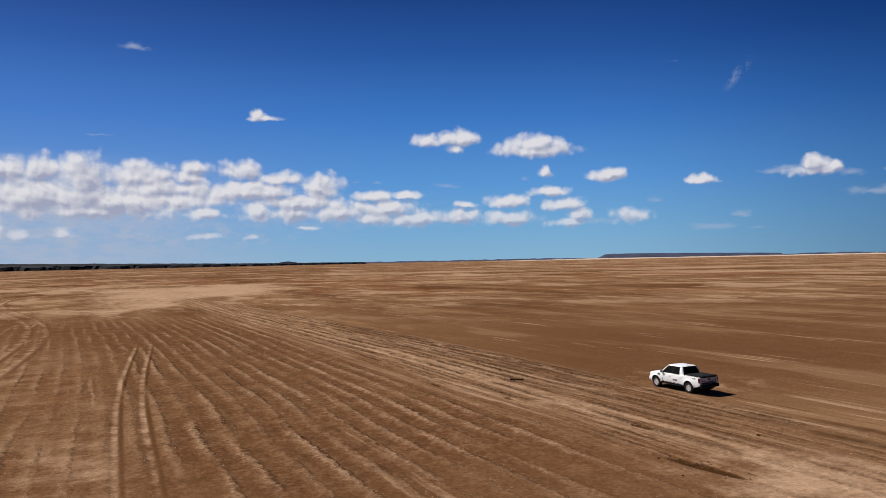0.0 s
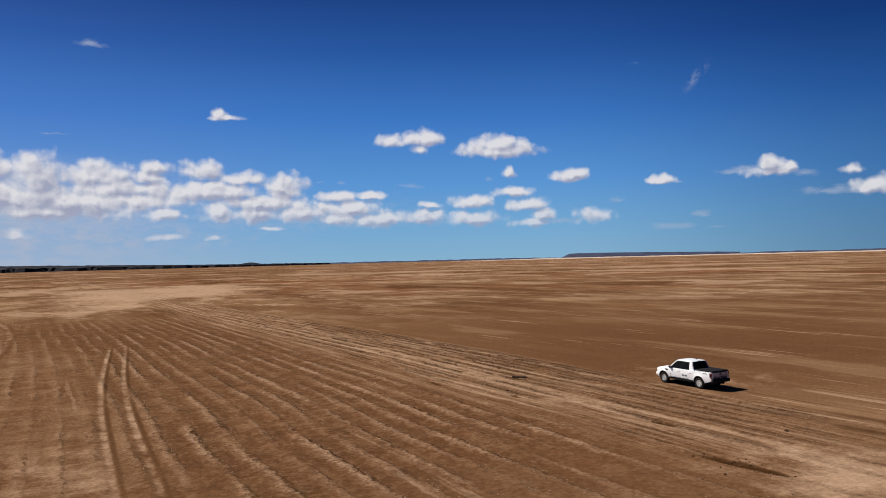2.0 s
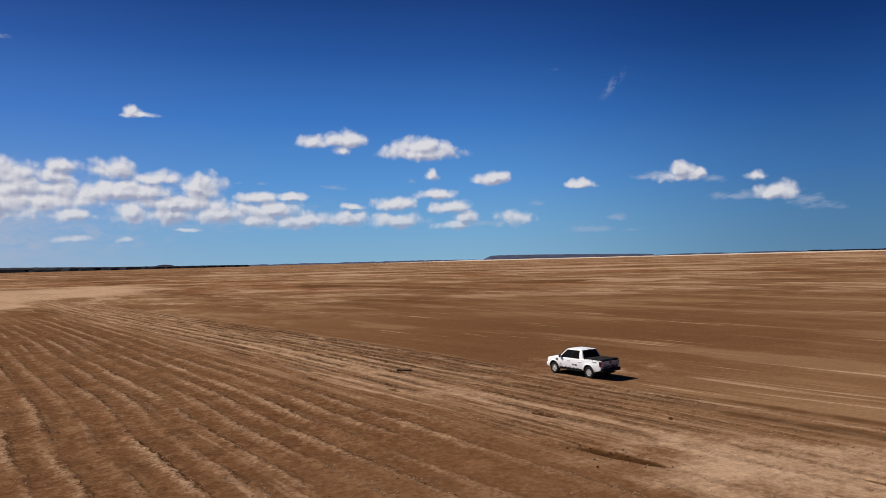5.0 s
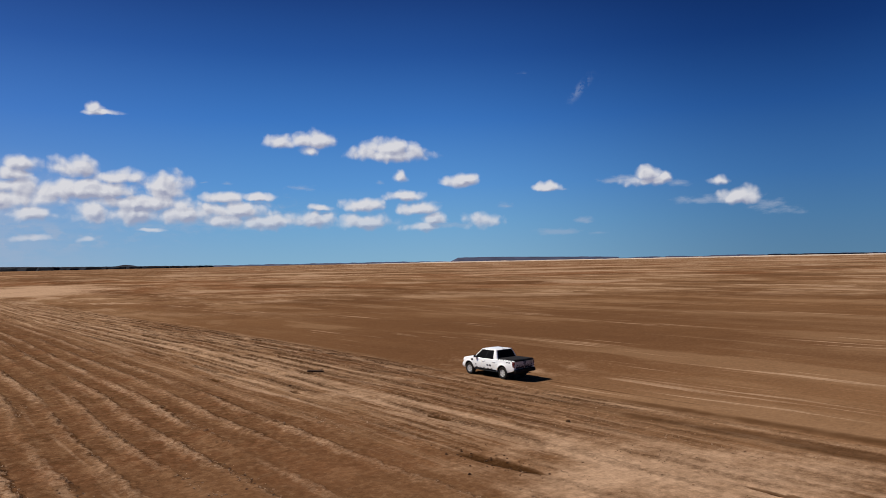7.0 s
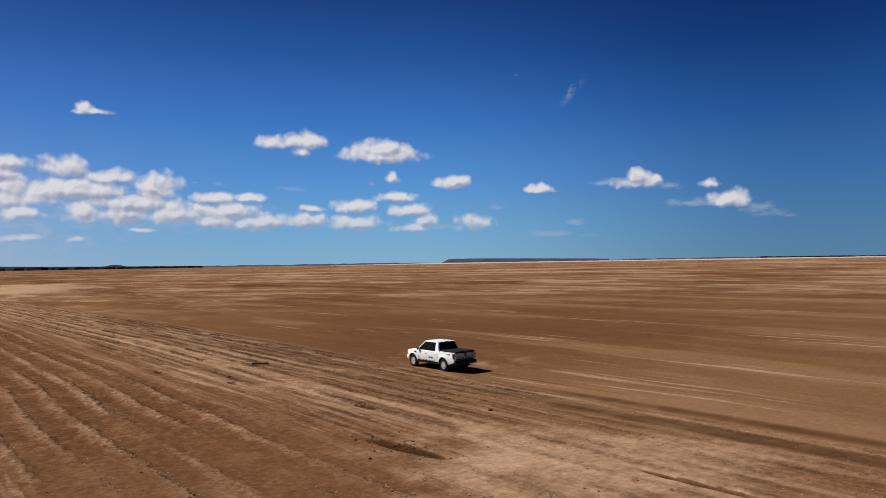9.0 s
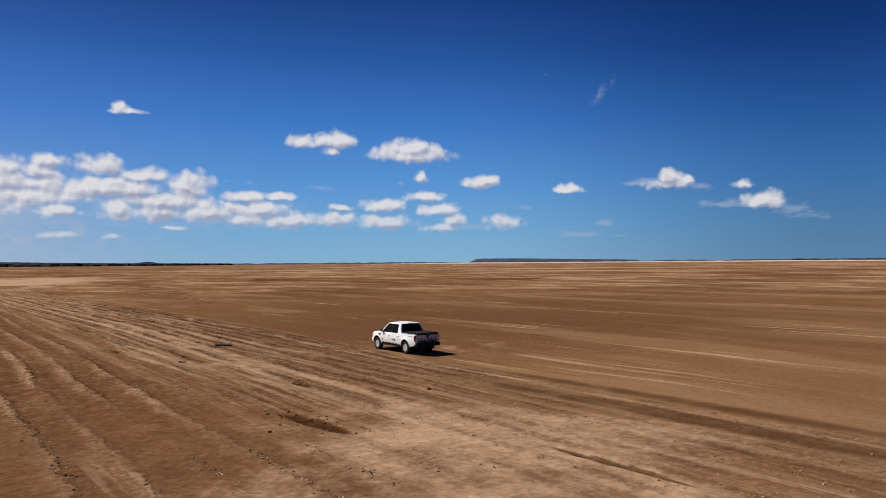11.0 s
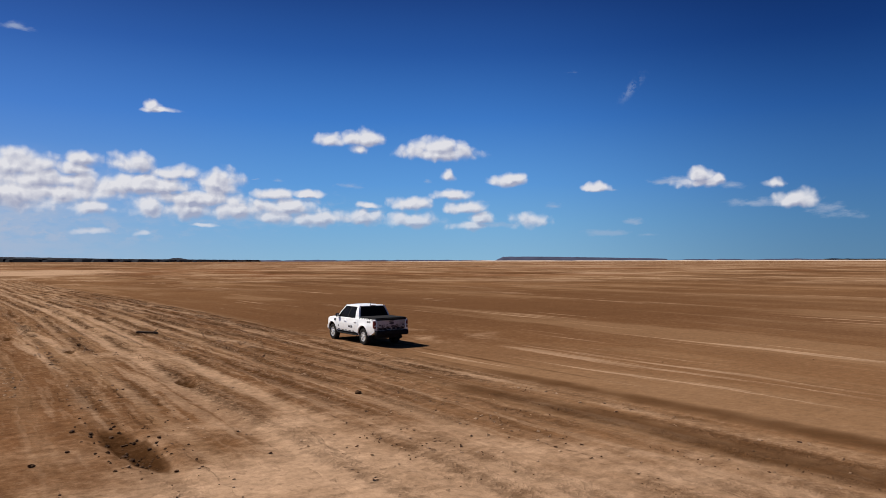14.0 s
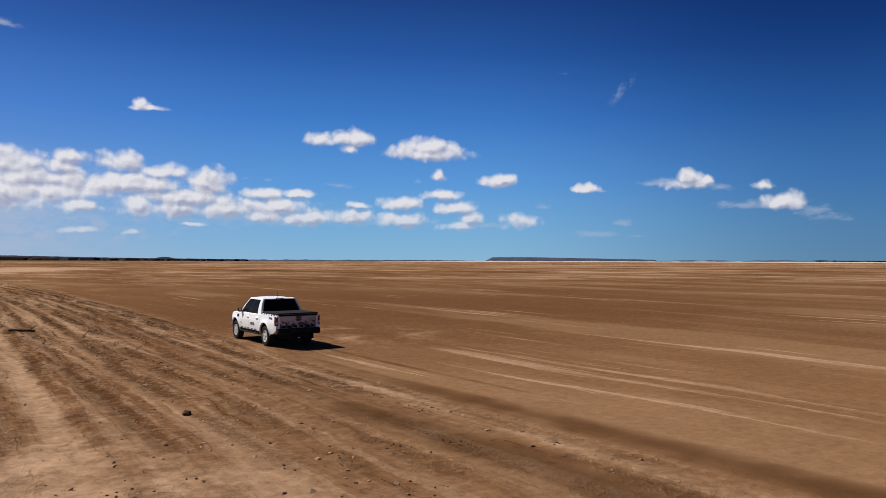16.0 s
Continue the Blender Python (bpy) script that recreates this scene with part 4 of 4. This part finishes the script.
def lathe(profile, sides=36):
    """Revolves (across, radius) pairs round the X axis."""
    bm = bmesh.new()
    rings = []
    for a, r in profile:
        rings.append([bm.verts.new((a, math.cos(2 * math.pi * k / sides) * r, math.sin(2 * math.pi * k / sides) * r)) for k in range(sides)])
    for p, q in zip(rings, rings[1:]):
        for k in range(sides):
            bm.faces.new((p[k], p[(k + 1) % sides], q[(k + 1) % sides], q[k]))
    return bm


AXLE = 1.61
ARCH_R, ARCH_Z = 0.49, 0.41


def lerp_table(v, table):
    return float(np.interp(v, [t[0] for t in table], [t[1] for t in table]))


def body_top(y):
    return lerp_table(y, ((-2.66, 1.24), (-2.6, 1.255), (-1.17, 1.245), (-1.13, 1.205), (1.1, 1.185), (1.25, 1.175), (1.9, 1.135), (2.2, 1.085), (2.36, 1.02), (2.44, 0.94), (2.48, 0.86)))


def body_bottom(y):
    z = lerp_table(y, ((-2.66, 0.66), (-2.45, 0.55), (-2.1, 0.47), (2.1, 0.45), (2.3, 0.40), (2.48, 0.46)))
    for c in (-AXLE, AXLE):
        d = abs(y - c)
        if d < ARCH_R:
            z = max(z, ARCH_Z + math.sqrt(ARCH_R ** 2 - d ** 2))
    return z


def body_half(y, z):
    """Half width of the body at a station and height."""
    w = lerp_table(z, ((0.40, 0.86), (0.52, 0.905), (0.70, 0.925), (0.92, 0.925), (1.02, 0.905), (1.26, 0.865)))
    w *= lerp_table(y, ((-2.66, 0.965), (-2.5, 0.99), (-2.2, 1.0), (1.6, 1.0), (1.95, 0.985), (2.15, 0.955), (2.32, 0.89), (2.42, 0.80), (2.48, 0.70)))
    for c in (-AXLE, AXLE):     # flared wings
        r = math.hypot(y - c, z - ARCH_Z)
        w += 0.028 * math.exp(-((r - ARCH_R) / 0.09) ** 2)
    return w


def body_mesh():
    ys = set(np.round(np.linspace(-2.66, 2.48, 60), 3).tolist())
    for c in (-AXLE, AXLE):
        for k in range(25):
            ys.add(round(c + ARCH_R * math.cos(math.pi * k / 24) * 1.0005, 4))
    ys |= {-1.17, -1.13}
    bm = bmesh.new()
    rings = []
    for y in sorted(ys):
        zb, zt = body_bottom(y), body_top(y)
        side = []
        for i in range(13):
            z = zb + (zt - 0.045 - zb) * i / 12
            side.append((body_half(y, z), z))
        w = side[-1][0]
        side += [(w - 0.008, zt - 0.022), (w - 0.028, zt - 0.006), (w - 0.06, zt)]
        tops = [(w - 0.06) * f for f in (0.75, 0.45, 0.15)]
        crown = 0.022 if y > 1.05 else 0.0
        pts = [(-a, z) for a, z in side] + [(-t, zt + crown * (1 - (t / w) ** 2)) for t in tops]
        pts = pts + [(-a, z) for a, z in reversed(pts)]
        rings.append([bm.verts.new((a, y, z)) for a, z in pts])
    m = len(rings[0])
    for p, q in zip(rings, rings[1:]):
        for k in range(m):
            bm.faces.new((p[k], q[k], q[(k + 1) % m], p[(k + 1) % m]))
    bm.faces.new(rings[0])
    bm.faces.new(rings[-1])
    return bm


def side_at(u, v, s, out=0.0):
    """Place on the cab's side: u from windscreen to rear, v from belt to roof, s the side."""
    y = (1.20 - 2.30 * u) * (1 - v) + (0.52 - 1.36 * u) * v
    z = (1.160 + 0.04 * u) * (1 - v) + 1.765 * v
    x = 0.855 * (1 - v) + 0.675 * v + 0.030 * math.sin(math.pi * v) + out
    return (s * x, y, z)


def side_strip(u0, u1, v0, v1, s, out, thick, steps=6, u0t=None, u1t=None):
    """A curved slab on the cab's side."""
    bm = bmesh.new()
    rows = []
    for i in range(steps + 1):
        f = i / steps
        v = v0 + (v1 - v0) * f
        a = u0 + ((u0t if u0t is not None else u0) - u0) * f
        b = u1 + ((u1t if u1t is not None else u1) - u1) * f
        rows.append([bm.verts.new(side_at(u, v, s, o)) for o in (out, out - thick) for u in (a, b)])
    for p, q in zip(rows, rows[1:]):
        bm.faces.new((p[0], p[1], q[1], q[0]))
        bm.faces.new((p[2], q[2], q[3], p[3]))
        bm.faces.new((p[0], q[0], q[2], p[2]))
        bm.faces.new((p[1], p[3], q[3], q[1]))
    for p in (rows[0], rows[-1]):
        bm.faces.new((p[0], p[1], p[3], p[2]))
    return bm


def join_into(target, other):
    """Adds one bmesh to another."""
    me = bpy.data.meshes.new("tmp")
    other.to_mesh(me)
    other.free()
    target.from_mesh(me)
    bpy.data.meshes.remove(me)
    return target


def roof_mesh():
    bm = bmesh.new()
    nx, ny = 14, 14
    top, low = [], []
    for j in range(ny + 1):
        f = j / ny
        y = 0.55 - 1.44 * f
        for i in range(nx + 1):
            g = -1 + 2 * i / nx
            x = 0.685 * g * (1 - 0.03 * abs(2 * f - 1) ** 4)
            z = 1.770 + 0.055 * (1 - abs(g) ** 3.2) * (1 - abs(2 * f - 0.95) ** 3.5 * 0.85)
            top.append(bm.verts.new((x, y, z)))
            low.append(bm.verts.new((x * 0.985, y, 1.745)))
    w = nx + 1
    for j in range(ny):
        for i in range(nx):
            a = j * w + i
            bm.faces.new((top[a], top[a + 1], top[a + w + 1], top[a + w]))
            bm.faces.new((low[a], low[a + w], low[a + w + 1], low[a + 1]))
    for i in range(nx):
        for a in (i, ny * w + i):
            bm.faces.new((top[a], low[a], low[a + 1], top[a + 1]))
    for j in range(ny):
        for a in (j * w, j * w + nx):
            bm.faces.new((top[a], top[a + w], low[a + w], low[a]))
    return bm


def door_mesh(y0, y1, s, arch):
    """A door skin that stands a little proud of the body, cut round the wheel arch."""
    bm = bmesh.new()
    cols = []
    for i in range(19):
        y = y0 + (y1 - y0) * i / 18
        zb = 0.53
        if arch:
            d = abs(y + AXLE)
            zb = max(zb, ARCH_Z + math.sqrt(max(0.0, (ARCH_R + 0.07) ** 2 - d ** 2))) if d < ARCH_R + 0.07 else zb
        zt = body_top(y) - 0.03
        cols.append([bm.verts.new((s * (body_half(y, z) + 0.007), y, z)) for z in [zb + (zt - zb) * k / 10 for k in range(11)]])
    for p, q in zip(cols, cols[1:]):
        for k in range(10):
            bm.faces.new((p[k], p[k + 1], q[k + 1], q[k]))
    edge = [e for e in bm.edges if len(e.link_faces) == 1]
    made = bmesh.ops.extrude_edge_only(bm, edges=edge)
    for v in made["geom"]:
        if isinstance(v, bmesh.types.BMVert):
            v.co.x -= s * 0.02
    return bm


def side_patch(y0, y1, z0, z1, s, out=0.009, skew=0.0):
    """A thin vinyl patch that follows the body's side."""
    bm = bmesh.new()
    cols = []
    for i in range(5):
        y = y0 + (y1 - y0) * i / 4
        cols.append([bm.verts.new((s * (body_half(y, z) + o), y + skew * (z - z0), z)) for o in (out, out - 0.006) for z in (z0, (z0 + z1) / 2, z1)])
    for p, q in zip(cols, cols[1:]):
        for a, b in ((0, 1), (1, 2), (2, 5), (5, 4), (4, 3), (3, 0)):
            bm.faces.new((p[a], p[b], q[b], q[a]))
    for p in (cols[0], cols[-1]):
        bm.faces.new((p[0], p[1], p[2], p[5], p[4], p[3]))
    return bm


def build_wheel(truck, x, y, s):
    wheel = part("wheel", lathe([(s * -0.06, 0.10), (s * -0.06, 0.22), (s * 0.0, 0.225), (s * 0.0, 0.10)], 24), M_STEEL, truck)
    wheel.location = (x, y, 0.385)
    tyre = lathe([(-0.105, 0.225), (-0.125, 0.26), (-0.128, 0.32), (-0.115, 0.365), (-0.085, 0.383), (-0.03, 0.387), (0.03, 0.387),
                  (0.085, 0.383), (0.115, 0.365), (0.128, 0.32), (0.125, 0.26), (0.105, 0.225)], 40)
    for k in range(40):           # tread blocks
        a = 2 * math.pi * (k + 0.5) / 40
        for off in (-0.075, 0.0, 0.075):
            t = Matrix.Rotation(a, 4, "X") @ Matrix.Translation((off, 0, 0.386))
            hexa(tyre, [t @ Vector(p) for p in ((-0.028, -0.02, 0), (0.028, -0.02, 0), (0.028, 0.02, 0), (-0.028, 0.02, 0),
                                                 (-0.026, -0.017, 0.009), (0.026, -0.017, 0.009), (0.026, 0.017, 0.009), (-0.026, 0.017, 0.009))])
    part("tyre", tyre, M_RUBBER, wheel, "dusty black tyre", True)
    rim = lathe([(s * 0.10, 0.232), (s * 0.118, 0.226), (s * 0.112, 0.205), (s * 0.03, 0.198), (s * 0.03, 0.19), (s * 0.02, 0.2), (s * 0.02, 0.232)], 40)
    for k in range(6):
        a = 2 * math.pi * k / 6
        t = Matrix.Rotation(a, 4, "X")
        hexa(rim, [t @ Vector(p) for p in ((s * 0.05, -0.05, 0.03), (s * 0.10, -0.045, 0.03), (s * 0.10, 0.045, 0.03), (s * 0.05, 0.05, 0.03),
                                            (s * 0.04, -0.032, 0.21), (s * 0.105, -0.026, 0.212), (s * 0.105, 0.026, 0.212), (s * 0.04, 0.032, 0.21))])
    part("rim", rim, M_ALLOY, wheel, "silver six-spoke alloy rim")
    part("hub_cap", lathe([(s * 0.085, 0.07), (s * 0.112, 0.062), (s * 0.118, 0.03), (s * 0.118, 0.001)], 20), M_ALLOY, wheel)
    return wheel


def build_pickup():
    truck = tagged(new("pickup_truck"), "white double-cab pickup with black bed cover and muddy tailgate on silt", "pickup truck")
    truck.empty_display_size = 0.3
    part("body", body_mesh(), M_PAINT, truck, smooth=True)
    part("chassis", rounded_box(-0.62, 0.62, -2.45, 2.25, 0.34, 0.86, 0.05), M_STEEL, truck, "dark steel underside")
    part("interior", rounded_box(-0.60, 0.60, -0.92, 0.85, 1.10, 1.42, 0.08), M_CABIN, truck, "dark cabin seats behind tinted glass")
    part("roof", roof_mesh(), M_PAINT, truck, smooth=True)
    for s in (-1, 1):
        part("pillar", side_strip(0.0, 0.045, 0.0, 1.0, s, 0.0, 0.05, u0t=0.0, u1t=0.05), M_PAINT, truck)
        part("pillar", side_strip(0.47, 0.51, 0.0, 1.0, s, -0.004, 0.05), M_TRIM, truck, "black middle pillar")
        part("pillar", side_strip(0.835, 1.0, 0.0, 1.0, s, 0.0, 0.05, u0t=0.86, u1t=1.0), M_PAINT, truck, smooth=True)
        part("roof_rail", side_strip(0.0, 1.0, 0.93, 1.03, s, 0.006, 0.05, steps=2), M_PAINT, truck)
        part("belt_trim", side_strip(0.02, 0.84, -0.01, 0.035, s, 0.008, 0.03, steps=2), M_TRIM, truck, "black belt moulding")
        part("side_window", side_strip(0.045, 0.47, 0.03, 0.93, s, -0.012, 0.008, u0t=0.06), M_GLASS, truck, "dark tinted front side window", True)
        part("side_window", side_strip(0.51, 0.835, 0.03, 0.93, s, -0.012, 0.008, u1t=0.86), M_GLASS, truck, "dark tinted rear side window", True)
        front = part("door", door_mesh(1.10, 0.10, s, False), M_PAINT, truck, smooth=True)
        rear = part("door", door_mesh(0.085, -1.05, s, True), M_PAINT, truck, smooth=True)
        for door, hy in ((front, 0.24), (rear, -0.78)):
            part("handle", rounded_box(*sorted((s * 0.915, s * 0.955)), hy - 0.11, hy + 0.11, 1.0, 1.035, 0.012), M_PAINT, door)
        mirror = part("mirror", rounded_box(*sorted((s * 0.88, s * 1.05)), 0.92, 1.05, 1.17, 1.34, 0.05, 3), M_TRIM, truck, "black door mirror", True)
        part("mirror_glass", plate([(s * 0.91, 0.917, 1.20), (s * 1.02, 0.917, 1.20), (s * 1.02, 0.917, 1.31), (s * 0.91, 0.917, 1.31)], 0.004), M_CLEAR, mirror)
        part("side_step", rounded_box(*sorted((s * 0.80, s * 0.94)), -0.98, 1.04, 0.385, 0.435, 0.02), M_TRIM, truck, "black side step")
        # black strip painting the shade below the white sill
        part("sill", side_patch(-1.08, 1.08, 0.455, 0.525, s, 0.006), M_TRIM, truck, "black sill strip standing for the shade below the doors")
        part("wing_vent", side_patch(1.22, 1.42, 0.96, 1.06, s, 0.012, 0.3), M_TRIM, truck, "black wing vent")
        lamp = part("tail_light", rounded_box(*sorted((s * 0.80, s * 0.910)), -2.672, -2.50, 0.82, 1.18, 0.045, 4), M_LAMP, truck, "red tall tail light", True)
        part("reversing_lens", rounded_box(*sorted((s * 0.79, s * 0.895)), -2.682, -2.60, 0.90, 0.98, 0.02, 2), M_CLEAR, lamp, "clear reversing lens")
        part("headlight", rounded_box(*sorted((s * 0.46, s * 0.74)), 2.27, 2.47, 0.80, 0.97, 0.05, 3), M_CLEAR, truck, "clear headlight")
        part("mud_flap", rounded_box(*sorted((s * 0.68, s * 0.90)), -2.12, -2.09, 0.24, 0.56, 0.008, 1), M_TRIM, truck, "black mud flap")
        for y in (-AXLE, AXLE):
            build_wheel(truck, s * 0.795, y, s)
            ring = bmesh.new()      # wheel-arch lip
            pr = []
            for k in range(19):
                a = math.pi * (0.02 + 0.96 * k / 18)
                row = []
                for r, o in ((ARCH_R - 0.012, 0.004), (ARCH_R + 0.012, 0.012), (ARCH_R + 0.045, 0.002), (ARCH_R - 0.012, -0.03)):
                    py, pz = y + r * math.cos(a), ARCH_Z + r * math.sin(a)
                    row.append(ring.verts.new((s * (body_half(py, max(pz, 0.46)) + o), py, max(pz, 0.44))))
                pr.append(row)
            for p, q in zip(pr, pr[1:]):
                for k in range(4):
                    ring.faces.new((p[k], p[(k + 1) % 4], q[(k + 1) % 4], q[k]))
            part("arch_lip", ring, M_PAINT, truck, smooth=True)
            liner = bmesh.new()     # dark inner wing over the wheel, added to blacken the arch's shade
            hoops = []
            for k in range(17):
                a = math.pi * k / 16
                py, pz = y + (ARCH_R - 0.006) * math.cos(a), ARCH_Z + (ARCH_R - 0.006) * math.sin(a)
                hoops.append([liner.verts.new((s * across, py, max(pz, 0.46))) for across in (0.50, body_half(py, max(pz, 0.46)) - 0.004)])
            for p, q in zip(hoops, hoops[1:]):
                liner.faces.new((p[0], p[1], q[1], q[0]))
            part("arch_shade_liner", liner, M_TRIM, truck, "black inner wing that deepens the wheel-arch shade")
        # dark vinyl: dashes along the sill, blocks on the doors and the bed side
        for dy in (0.86, 0.48, 0.12, -0.26, -0.62):
            part("decal", side_patch(dy - 0.11, dy + 0.11, 0.545, 0.585, s, 0.014, 0.6), M_DECAL, truck, "dark dash sticker")
        part("decal", side_patch(-0.56, -0.38, 0.72, 0.83, s, 0.014, 0.25), M_DECAL, truck, "small dark sticker")
        part("decal", side_patch(-0.32, -0.14, 0.73, 0.82, s, 0.014, 0.25), M_DECAL, truck, "small dark sticker")
        part("decal", side_patch(0.90, 0.98, 0.70, 0.78, s, 0.014), M_DECAL, truck, "small dark sticker")
        for dy, w in ((-2.02, 0.08), (-2.13, 0.05), (-2.24, 0.09)):
            part("decal", side_patch(dy - w / 2, dy + w / 2, 1.06, 1.135, s, 0.008, 0.35), M_DECAL, truck, "dark bar sticker")
    # windscreen and rear window between the cab's sides
    a, b = side_at(0.0, 0.02, -1, -0.03), side_at(0.0, 0.02, 1, -0.03)
    c, d = side_at(0.0, 0.97, 1, -0.02), side_at(0.0, 0.97, -1, -0.02)
    part("windscreen", plate([b, a, d, c], 0.008), M_GLASS, truck, "dark windscreen")
    a, b = side_at(1.0, 0.0, -1, -0.01), side_at(1.0, 0.0, 1, -0.01)
    c, d = side_at(1.0, 1.0, 1, -0.01), side_at(1.0, 1.0, -1, -0.01)
    A, B, C, D = (Vector(p) for p in (a, b, c, d))

    def rear_at(u, v):
        return (A * (1 - u) + B * u) * (1 - v) + (D * (1 - u) + C * u) * v
    back = bmesh.new()
    for u0, u1, v0, v1 in ((0.0, 0.03, 0.0, 1.0), (0.97, 1.0, 0.0, 1.0), (0.03, 0.97, 0.0, 0.05), (0.03, 0.97, 0.96, 1.0)):
        join_into(back, plate([rear_at(u0, v0), rear_at(u1, v0), rear_at(u1, v1), rear_at(u0, v1)], 0.02))
    part("cab_back", back, M_PAINT, truck)
    part("rear_window", plate([rear_at(0.028, 0.045), rear_at(0.972, 0.045), rear_at(0.972, 0.965), rear_at(0.028, 0.965)], 0.012, 0.05), M_GLASS, truck, "dark tinted rear window")
    part("brake_light", rounded_box(-0.16, 0.16, -0.905, -0.875, 1.763, 1.79, 0.006, 1), M_LAMP, truck, "red high brake light")
    # bed cover, tailgate and bumper
    part("bed_cover", rounded_box(-0.82, 0.82, -2.66, -1.155, 1.235, 1.305, 0.03, 3), M_COVER, truck, "flat black vinyl bed cover", True)
    for s in (-1, 1):
        for k in range(6):          # press studs of the cover along the bed's side
            part("cover_stud", rounded_box(*sorted((s * 0.84, s * 0.882)), -2.44 + 0.24 * k, -2.36 + 0.24 * k, 1.195, 1.235, 0.008, 1), M_TRIM, truck)
        part("rail_cap", rounded_box(*sorted((s * 0.795, s * 0.862)), -2.62, -1.15, 1.24, 1.272, 0.012), M_TRIM, truck, "black bed rail cap")
    gate = part("tailgate", rounded_box(-0.735, 0.735, -2.695, -2.62, 0.74, 1.225, 0.03, 3), M_MUDDY, truck, "dusty white tailgate splashed with dark mud", True)
    part("gate_cap", rounded_box(-0.79, 0.79, -2.715, -2.60, 1.185, 1.262, 0.03, 3), M_COVER, gate, "black vinyl flap over the tailgate's edge")
    part("gate_panel", rounded_box(-0.60, 0.60, -2.702, -2.68, 0.82, 0.97, 0.012), M_MUDDY, gate)
    oval = bmesh.new()
    bmesh.ops.create_cone(oval, cap_ends=True, segments=28, radius1=1.0, radius2=0.92, depth=1.0)
    for v in oval.verts:
        v.co = Vector((v.co.x * 0.13, -2.705 - v.co.z * 0.02, 1.05 + v.co.y * 0.055))
    part("emblem", oval, M_DECAL, gate, "plain dark oval emblem")
    part("gate_handle", rounded_box(-0.12, 0.12, -2.712, -2.69, 1.12, 1.17, 0.01), M_TRIM, gate, "black tailgate handle")
    for s in (-1, 1):
        for cx in (0.12, 0.36, 0.60):
            part("decal", rounded_box(*sorted((s * cx - 0.065, s * cx + 0.065)), -2.708, -2.69, 0.765, 0.845, 0.003, 1), M_TRIM, gate, "dark bar sticker")
        part("decal", rounded_box(*sorted((s * 0.62 - 0.05, s * 0.62 + 0.05)), -2.706, -2.69, 0.93, 1.0, 0.003, 1), M_DECAL, gate, "small dark sticker")
    bumper = part("rear_bumper", rounded_box(-0.87, 0.87, -2.83, -2.60, 0.50, 0.73, 0.09, 4), M_TRIM, truck, "black rear bumper with step", True)
    part("bumper_step", rounded_box(-0.42, 0.42, -2.88, -2.66, 0.60, 0.735, 0.025), M_STEEL, bumper)
    part("tow_hitch", rounded_box(-0.05, 0.05, -2.95, -2.60, 0.42, 0.50, 0.012), M_STEEL, truck, "dark tow hitch")
    part("exhaust", lathe([(-0.25, 0.03), (0.12, 0.03), (0.12, 0.022), (-0.25, 0.022)], 16), M_STEEL, truck).matrix_basis = pose(0.62, -2.42, 0.38, 0, 0, -70)
    part("front_bumper", rounded_box(-0.80, 0.80, 2.16, 2.53, 0.42, 0.74, 0.13, 5), M_PAINT, truck, smooth=True)
    part("grille", rounded_box(-0.50, 0.50, 2.42, 2.52, 0.70, 0.97, 0.03), M_TRIM, truck, "black grille")
    part("antenna", lathe([(0.0, 0.012), (0.22, 0.005), (0.225, 0.001)], 8), M_TRIM, truck, "short black roof antenna").matrix_basis = pose(0.0, -0.68, 1.812, 0, -70, 90)
    part("rear_axle", lathe([(-0.75, 0.05), (-0.12, 0.05), (-0.1, 0.13), (0.1, 0.13), (0.12, 0.05), (0.75, 0.05)], 16), M_STEEL, truck).matrix_basis = pose(0, -AXLE, 0.385)
    part("front_axle", lathe([(-0.75, 0.04), (0.75, 0.04)], 12), M_STEEL, truck).matrix_basis = pose(0, AXLE, 0.385)
    return truck


build_pickup()
